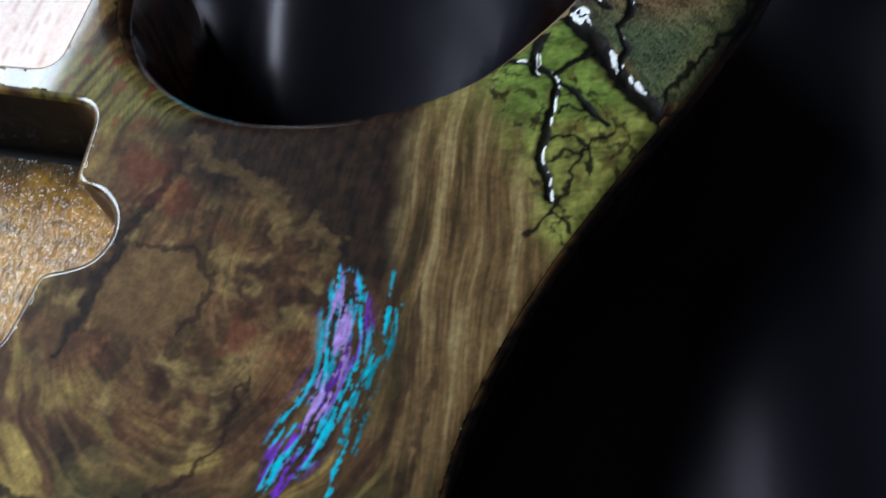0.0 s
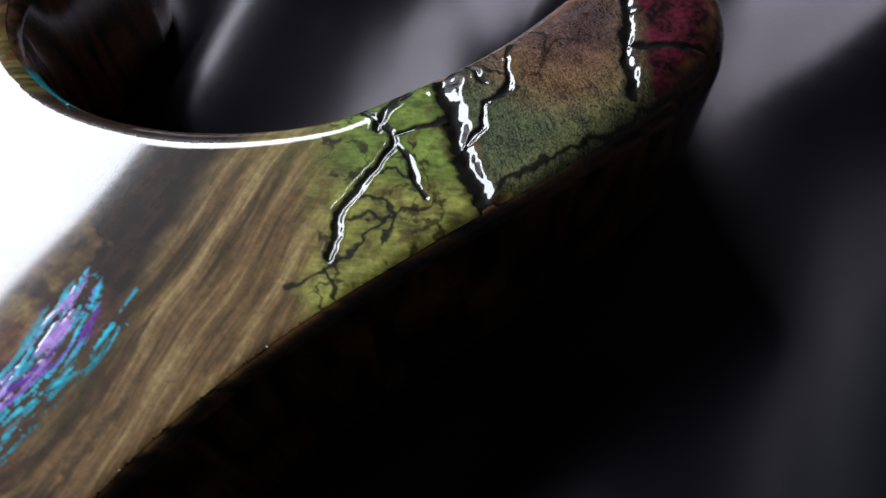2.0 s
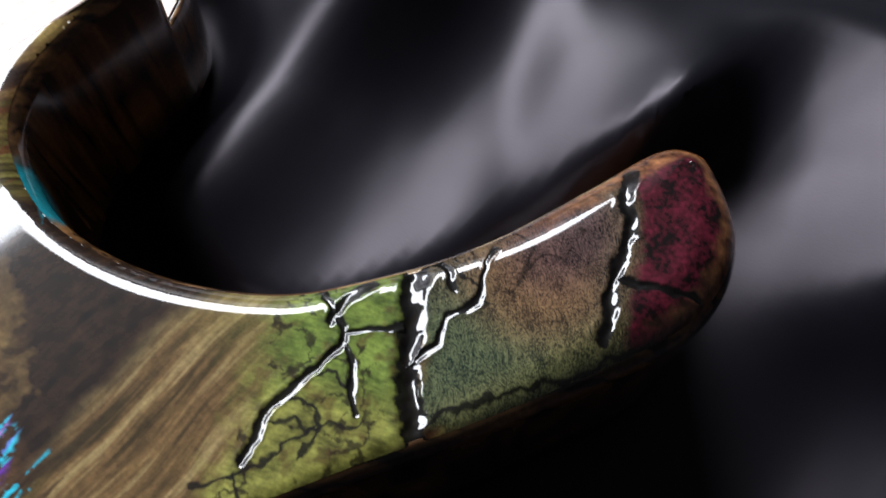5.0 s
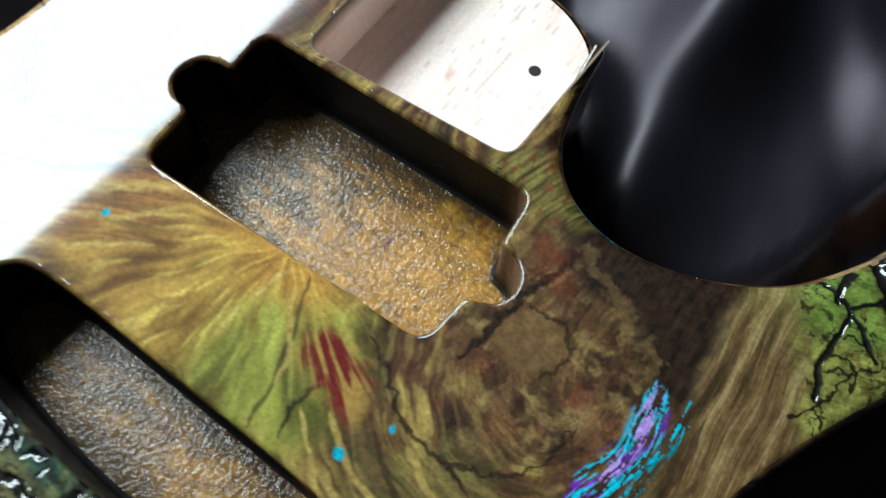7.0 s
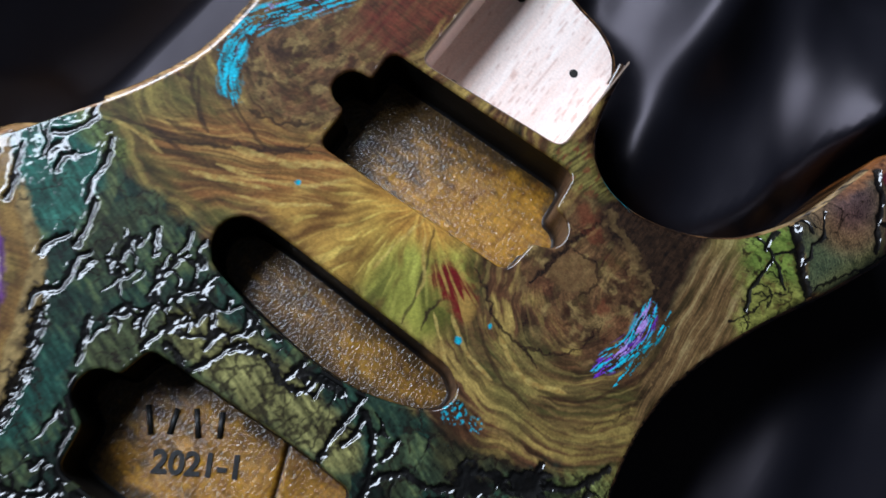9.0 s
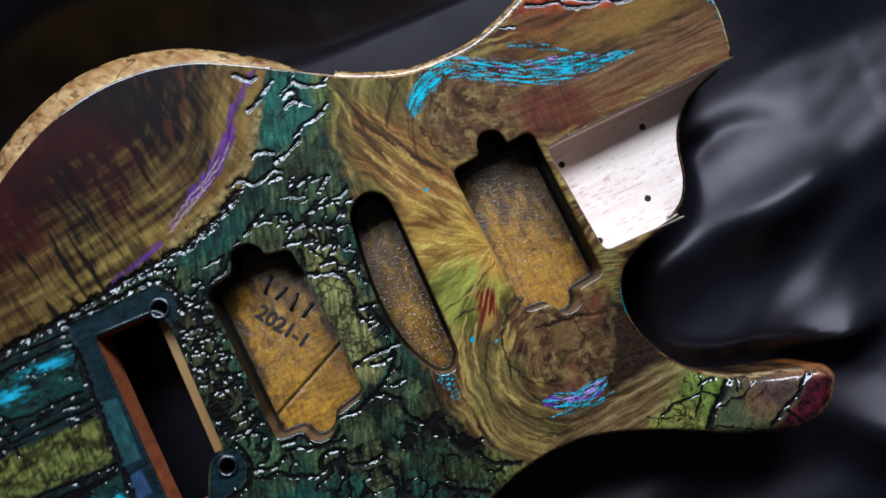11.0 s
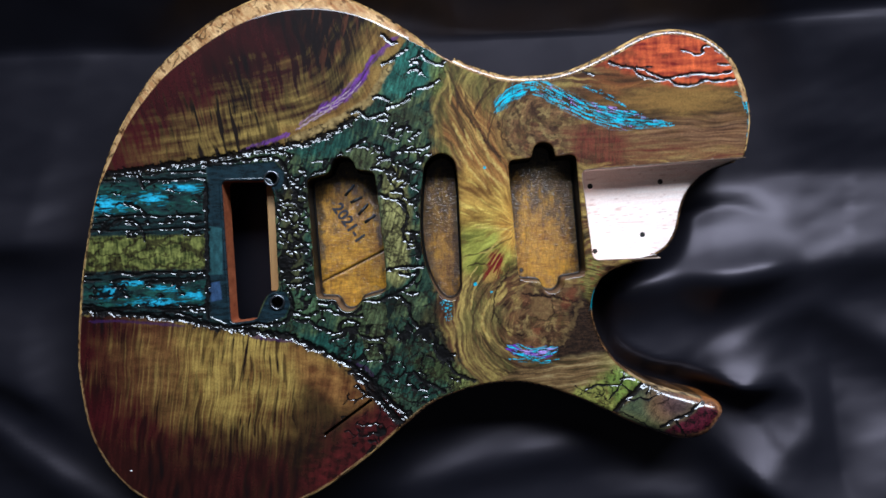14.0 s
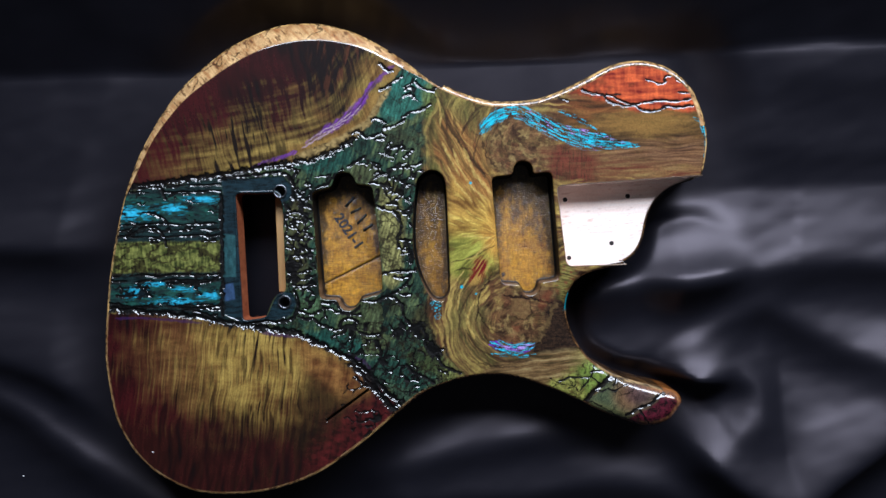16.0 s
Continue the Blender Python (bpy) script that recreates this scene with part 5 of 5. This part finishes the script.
# ---- cloth ----
FOLDS = (
    ([(185, 66), (225, 62), (300, 55), (430, 66), (600, 60)], 20, 12, 2),
    ([(225, 112), (300, 104), (430, 110), (600, 100)], 20, 14, 2.5),
    ([(84, -50), (100, -46), (118, -41), (133, -38), (152, -34), (174, -32), (200, -29), (230, -28)], 15, 17, 13),
    ([(140, -40), (158, -36), (178, -34), (214, -28), (274, -24), (323, -28), (430, -40), (600, -34)], 60, 18, 15),
    ([(84, -98), (104, -95), (126, -91), (152, -86), (176, -77), (202, -62), (229, -55), (253, -68), (285, -85), (322, -100), (420, -140)], 30, 15, 11),
    ([(150, -108), (166, -108), (186, -104), (206, -100), (221, -110), (221, -131), (207, -146), (192, -149)], 20, 12, 10),
    ([(136, -100), (160, -126), (175, -142), (194, -163), (218, -180), (246, -188), (267, -174), (292, -158), (322, -141), (420, -110), (600, -120)], 58, 14, 31),
    ([(-600, 30), (-430, 14), (-307, 6), (-225, 4), (-150, 6)], 70, 16, 16),
    ([(-600, -10), (-430, -34), (-311, -68), (-258, -94), (-190, -160)], 50, 15, 15),
    ([(-600, -20), (-430, -52), (-314, -102), (-275, -130), (-235, -158), (-196, -181), (-140, -205)], 14, 16, 10),
    ([(-90, -166), (-40, -158), (3, -152), (34, -146), (82, -138), (120, -140)], 18, 13, 7),
    ([(-60, -188), (34, -182), (97, -178), (140, -180), (175, -196), (220, -250)], 26, 15, 9),
    ([(-600, -160), (-350, -190), (-200, -230), (-100, -330)], 40, 20, 12),
)


def cloth_height(x, y):
    wx, wy = x + 4 * fbm(x / 110, y / 110, 2, 71), y + 4 * fbm(x / 110, y / 110, 2, 72)
    z = 3.0 + 1.2 * fbm(x / 140, y / 70, 2, 73) + 0.45 * fbm((x + 0.4 * y) / 80, (y - 0.2 * x) / 28, 2, 74) + 0.3 * fbm((x + 0.6 * y) / 34, (y - 0.3 * x) / 10, 2, 76)
    for line, soft, steep, high in FOLDS:
        p = curve(line)
        d, along, side = near_line(wx, wy, p, 190)
        total = np.sum(np.linalg.norm(np.diff(p, axis=0), axis=1))
        ends = step(0, 36, along) * step(0, 40, total - along)
        d = np.minimum(d, 400)
        crest = np.sqrt(d**2 + 4) - 2
        z = z + ends * high * np.where(side > 0, np.exp(-((crest / soft) ** 1.35)), np.exp(-((crest / steep) ** 1.6)))
    d = signed(x, y, OUTLINE_COARSE)
    reach = 52 - 38 * step(92, 106, x) * step(215, 175, x) * step(-118, -100, y) * step(30, 0, y)
    z = z + (step(150, 230, x) * 0.24 + step(-150, -230, x) * 0.08) * np.clip(y - 30, 0, 90) + step(165, 235, x) * 0.12 * np.clip(-y - 100, 0, 120)
    wall = 0.8 * np.maximum(y - 126 - 3 * fbm(x / 60, y / 60, 2, 75), 0)
    return np.where(d < 0, 2.6, 2.6 + np.maximum(z - 2.4, 0.05 * z) * step(0, reach, d) + wall * step(-2, 30, d))


def cloth():
    x, y, quads = sheet((-1000, -880, 1150, 560), 3.0, lambda px, py: np.full(px.shape, -50.0))
    z = cloth_height(x, y)
    ob = from_arrays("cloth", np.column_stack([x, y, z]) / 1000, quads, satin)
    tagged(ob, "black satin cloth lying in soft folds under the guitar body", "cloth")


cloth()
table.location.z = RZ0 + 0.012


# ---- guitar body ----
def bevelled(x, y):
    """The lacquered face before its edges are rolled: flat, falling off at the forearm bevel."""
    d, _, side = near_line(x, y, BEVEL, 30)
    out = (side > 0) & (d < 30)
    return TOP - np.where(out, 0.72 * np.maximum(d - 1.5, 0) + 0.34 * np.minimum(d, 1.5), 0.0)


def roll(x, y):
    """Radius of the rolled edge: small, but wide round the lower horn."""
    return 2.6 + 1.2 * step(60, 85, y) + 5.0 * step(92, 150, x) * step(-70, -95, y) + 1.2 * step(70, 90, x) * step(20, 0, y) + 2.4 * step(76, 88, x) * step(116, 100, x) * step(-26, -42, y) * step(-102, -84, y)


def fall(way, radius):
    w = np.clip(radius - way, 0, radius)
    return radius - np.sqrt(radius**2 - w**2)


def top_height(x, y):
    z = bevelled(x, y)
    d = -signed(x, y, OUTLINE_COARSE)
    k = np.flatnonzero(d < 9)
    z[k] -= fall(np.maximum(d[k], 0), roll(x[k], y[k]))
    return z


def face_depth(x, y):
    d = signed(x, y, OUTLINE_COARSE) + 1.5
    for route in ROUTES:
        d = np.maximum(d, 0.95 - signed(x, y, route))
    for side in (-37, 37):
        d = np.maximum(d, 4.0 - np.hypot(x + 100, y - side))
    return np.maximum(d, 0.5 - signed(x, y, POCKET))


guitar = tagged(new("guitar_body"), "crackled green, gold and burgundy electric guitar body on black satin", "guitar")


def rgba(c):
    return np.column_stack([np.clip(c, 0.002, 0.95), np.ones(len(c))])


def face():
    """The whole face on one net, twice as fine round the lower horn."""
    split_x, split_y = -224 + 770 * FINE, -168 + 394 * FINE
    x, y, quads = sheet((-224, -168, 188, 150), FINE, face_depth)
    mx, my = x[quads].mean(1), y[quads].mean(1)
    quads = quads[~((mx > split_x) & (my < split_y))]
    used = np.unique(quads)
    renum = np.zeros(len(x), np.int64)
    renum[used] = np.arange(len(used))
    x, y, quads = x[used], y[used], renum[quads]
    hx, hy, hq = sheet((split_x, -168, 188, split_y + 0.08), FINE / 2, face_depth)
    quads, x, y = np.vstack([quads, hq + len(x)]), np.append(x, hx), np.append(y, hy)
    colour, lift = paint(x, y)
    z = top_height(x, y) + lift
    from_arrays("painted_top", np.column_stack([x, y, z]) / 1000, quads, lacquer, guitar, "glossy stained top with cracked bark relief", rgba(colour))


def side_wall():
    line = OUTLINE
    n = inward(line)
    low = signed(line[:, 0], line[:, 1], POCKET) < 0.2
    edge = line + 1.6 * n
    rim = np.where(low, POCKET_Z, bevelled(edge[:, 0], edge[:, 1]) - 0.05)
    radius = np.where(low, 0.5, roll(line[:, 0], line[:, 1]))
    profile = [(2.8, rim - fall(2.8, radius) - 1.0), (1.9, rim - fall(1.9, radius) - 0.1)] + [(o, rim - fall(o, radius)) for o in (1.4, 0.9, 0.5, 0.2, 0.05)] + [(0.0, rim - radius)]
    profile += [(0.0, rim - radius - (rim - radius - FOOT - 3) * s) for s in (0.25, 0.5, 0.75)] + [(0.0, FOOT + 3.0), (0.9, FOOT + 0.9), (3.0, FOOT + 0.0)]
    verts, quads = band(line, profile)
    from_arrays("side", verts / 1000, quads, lacquer, guitar, "bare and stained wood edge with dark cracks, its lit and shaded runs painted in", rgba(rim_paint(verts)))
    x, y, quads = sheet((-224, -168, 188, 152), 2.0, lambda px, py: np.maximum(signed(px, py, OUTLINE_COARSE) + 2.4, 0.2 - signed(px, py, SPRINGS)))
    from_arrays("back", np.column_stack([x, y, np.full(x.shape, FOOT + 0.1)]) / 1000, quads, bare_back, guitar)


def route(name, outline, floor_z, look_of, label, wall_paint, through=False, h=0.7):
    line = resampled(outline, 0.7)
    profile = [(-2.0, TOP - 1.0), (-1.5, TOP - 0.06), (-1.0, TOP - 0.06), (-0.6, TOP - 0.14), (-0.3, TOP - 0.32), (-0.1, TOP - 0.6), (0.0, TOP - 1.05)]
    profile += [(0.0, TOP - 1.05 - (TOP - 1.05 - floor_z - 1.2) * s) for s in (0.2, 0.6, 1.0)]
    profile += [] if through else [(0.35, floor_z + 0.35), (1.3, floor_z)]
    verts, quads = band(line, profile[6:])
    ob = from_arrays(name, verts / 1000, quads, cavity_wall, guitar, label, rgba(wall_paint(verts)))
    verts, quads = band(line, profile[:7])
    from_arrays("lip", verts / 1000, quads, lacquer, ob, "rounded lacquered lip", rgba(paint(verts[:, 0], verts[:, 1])[0]))
    if not through:
        x0, y0 = outline.min(0)
        x1, y1 = outline.max(0)
        x, y, q = sheet((x0 - 1, y0 - 1, x1 + 1, y1 + 1), h, lambda px, py: signed(px, py, outline) + 1.0)
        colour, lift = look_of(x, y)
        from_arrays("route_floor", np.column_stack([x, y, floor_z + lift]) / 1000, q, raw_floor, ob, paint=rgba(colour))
    return ob


bare_back, tree, b = material("bare_back_wood", (0.3, 0.2, 0.1), 0.5)
tree.links.new(ramp(tree, grain(tree, 30, (1, 12, 1)), (0.3, (0.22, 0.13, 0.06)), (0.8, (0.4, 0.27, 0.14))), b.inputs["Base Color"])

face()
side_wall()
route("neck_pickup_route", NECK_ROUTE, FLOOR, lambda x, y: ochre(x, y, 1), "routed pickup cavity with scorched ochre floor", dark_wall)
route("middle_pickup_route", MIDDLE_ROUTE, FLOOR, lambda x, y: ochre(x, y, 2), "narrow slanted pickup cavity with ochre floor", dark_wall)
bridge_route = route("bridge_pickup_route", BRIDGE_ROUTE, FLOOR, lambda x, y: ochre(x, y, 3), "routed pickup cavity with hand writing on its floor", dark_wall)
route("tremolo_route", TREMOLO_ROUTE, 26.0, None, "bridge cavity cut right through the body", red_wall, True)
route("switch_slot", SLOT, FOOT + 8, None, "thin straight slot sawn through the top", sawn_wall, True)


def pocket():
    line = resampled(rounded([(240, 39), (84.5, 34), (89.5, -19.6), (240, -19.6)], 4.0), 0.7)
    d = signed(line[:, 0], line[:, 1], OUTLINE)
    verts, quads = band(line, [(-0.6, TOP - 0.05), (-0.25, TOP - 0.06), (0.0, TOP - 0.3), (0.0, 40), (0.0, 35), (0.0, POCKET_Z - 1)])
    keep = (d < 0.3) & (np.roll(d, -1) < 0.3)
    quads = quads[np.tile(keep, 5)]
    ob = from_arrays("neck_pocket", verts / 1000, quads, bare_maple, guitar, "bare pale maple neck pocket with screw holes", rgba(lay(maple(verts[:, 0], verts[:, 1] + verts[:, 2]), step(41.5, 44, verts[:, 2]) * 0.9, srgb(92, 66, 38))))
    x, y, q = sheet((80, -24, 190, 42), 0.7, lambda px, py: np.maximum(signed(px, py, OUTLINE) + 0.8, signed(px, py, POCKET) - 0.3))
    from_arrays("pocket_floor", np.column_stack([x, y, np.full(x.shape, POCKET_Z)]) / 1000, q, bare_maple, ob, paint=rgba(maple(x, y)))
    for sx, sy in ((92, 25), (135, 26), (123, -6), (93.5, -15)):
        bm = bmesh.new()
        bmesh.ops.create_circle(bm, cap_ends=True, radius=0.0016, segments=20, matrix=Matrix.Translation((sx / 1000, sy / 1000, (POCKET_Z + 0.12) / 1000)))
        part("screw_hole", bm, hole_black, ob)


pocket()


def bushing(x, y):
    line = np.array([(x + 4.6 * math.cos(a), y + 4.6 * math.sin(a)) for a in np.linspace(0, 2 * math.pi, 48, endpoint=False)])
    verts, quads = band(line, [(0.0, TOP - 1), (0.0, TOP + 0.5), (0.3, TOP + 0.8), (0.9, TOP + 0.8), (1.2, TOP + 0.4), (1.2, TOP - 12)])
    ob = from_arrays("post_bushing", verts / 1000, quads, bushing_steel, guitar, "dark steel threaded insert")
    bm = bmesh.new()
    bmesh.ops.create_circle(bm, cap_ends=True, radius=0.0036, segments=32, matrix=Matrix.Translation((x / 1000, y / 1000, (TOP - 11) / 1000)))
    part("bore", bm, hole_black, ob)


bushing(-100, 37)
bushing(-100, -37)
ledge = part("ledge", box_mesh(bmesh.new(), -0.1062, -0.0985, -0.031, 0.0335, 0.0265, 0.0325, 0.0006), bare_ledge, guitar, "bare orange wood ledge")

# ---- writing on the bridge cavity floor ----
def written(words, x, y, size, turn):
    data = bpy.data.curves.new("marker_writing", "FONT")
    data.body, data.size, data.extrude, data.offset = words, size, 0.00005, size * 0.03
    data.materials.append(ink)
    ob = new("marker_writing", data)
    ob.parent = bridge_route
    ob.matrix_basis = pose(x, y, (FLOOR + 0.3) / 1000, 0, 0, turn)
    return tagged(ob, "black hand-written year and number")


written("2021-1", -0.0675, 0.0185, 0.0098, -57)
for n, (tall, lean) in enumerate(((9.0, 14), (8.0, -10), (9.0, 12), (8.0, 0))):
    c, s = math.cos(math.radians(-57)), math.sin(math.radians(-57))
    ox, oy = -56 + c * 7.2 * n, 29 + s * 7.2 * n
    part("ink_bar", box_mesh(bmesh.new(), -0.0008, 0.0008, -tall / 2000, tall / 2000, 0, 0.0001), ink, bridge_route).matrix_basis = pose(ox / 1000, oy / 1000, (FLOOR + 0.28) / 1000, 0, 0, -57 + lean)


# ---- dust ----
lint, _, _ = material("white_lint", (0.8, 0.8, 0.8), 0.9)
for x, y, z, label in ((-0.193, -0.135, 0.0451, "tiny white dust speck lying on the burgundy lacquer"), (-0.301, -0.159, cloth_height(np.array([-301.0]), np.array([-159.0]))[0] / 1000, "tiny white dust speck lying on the black satin")):
    bm = bmesh.new()
    bmesh.ops.create_icosphere(bm, subdivisions=2, radius=0.0006, matrix=Matrix.Diagonal((1.0, 0.7, 0.45, 1)))
    for v in bm.verts:
        v.co *= 1 + 0.25 * math.sin(v.co.x * 9000 + 3 * v.co.y * 7000)
    speck = tagged(part("dust_speck", bm, lint, None), label, "dust", "dust specks")
    speck.location = (x, y, z)
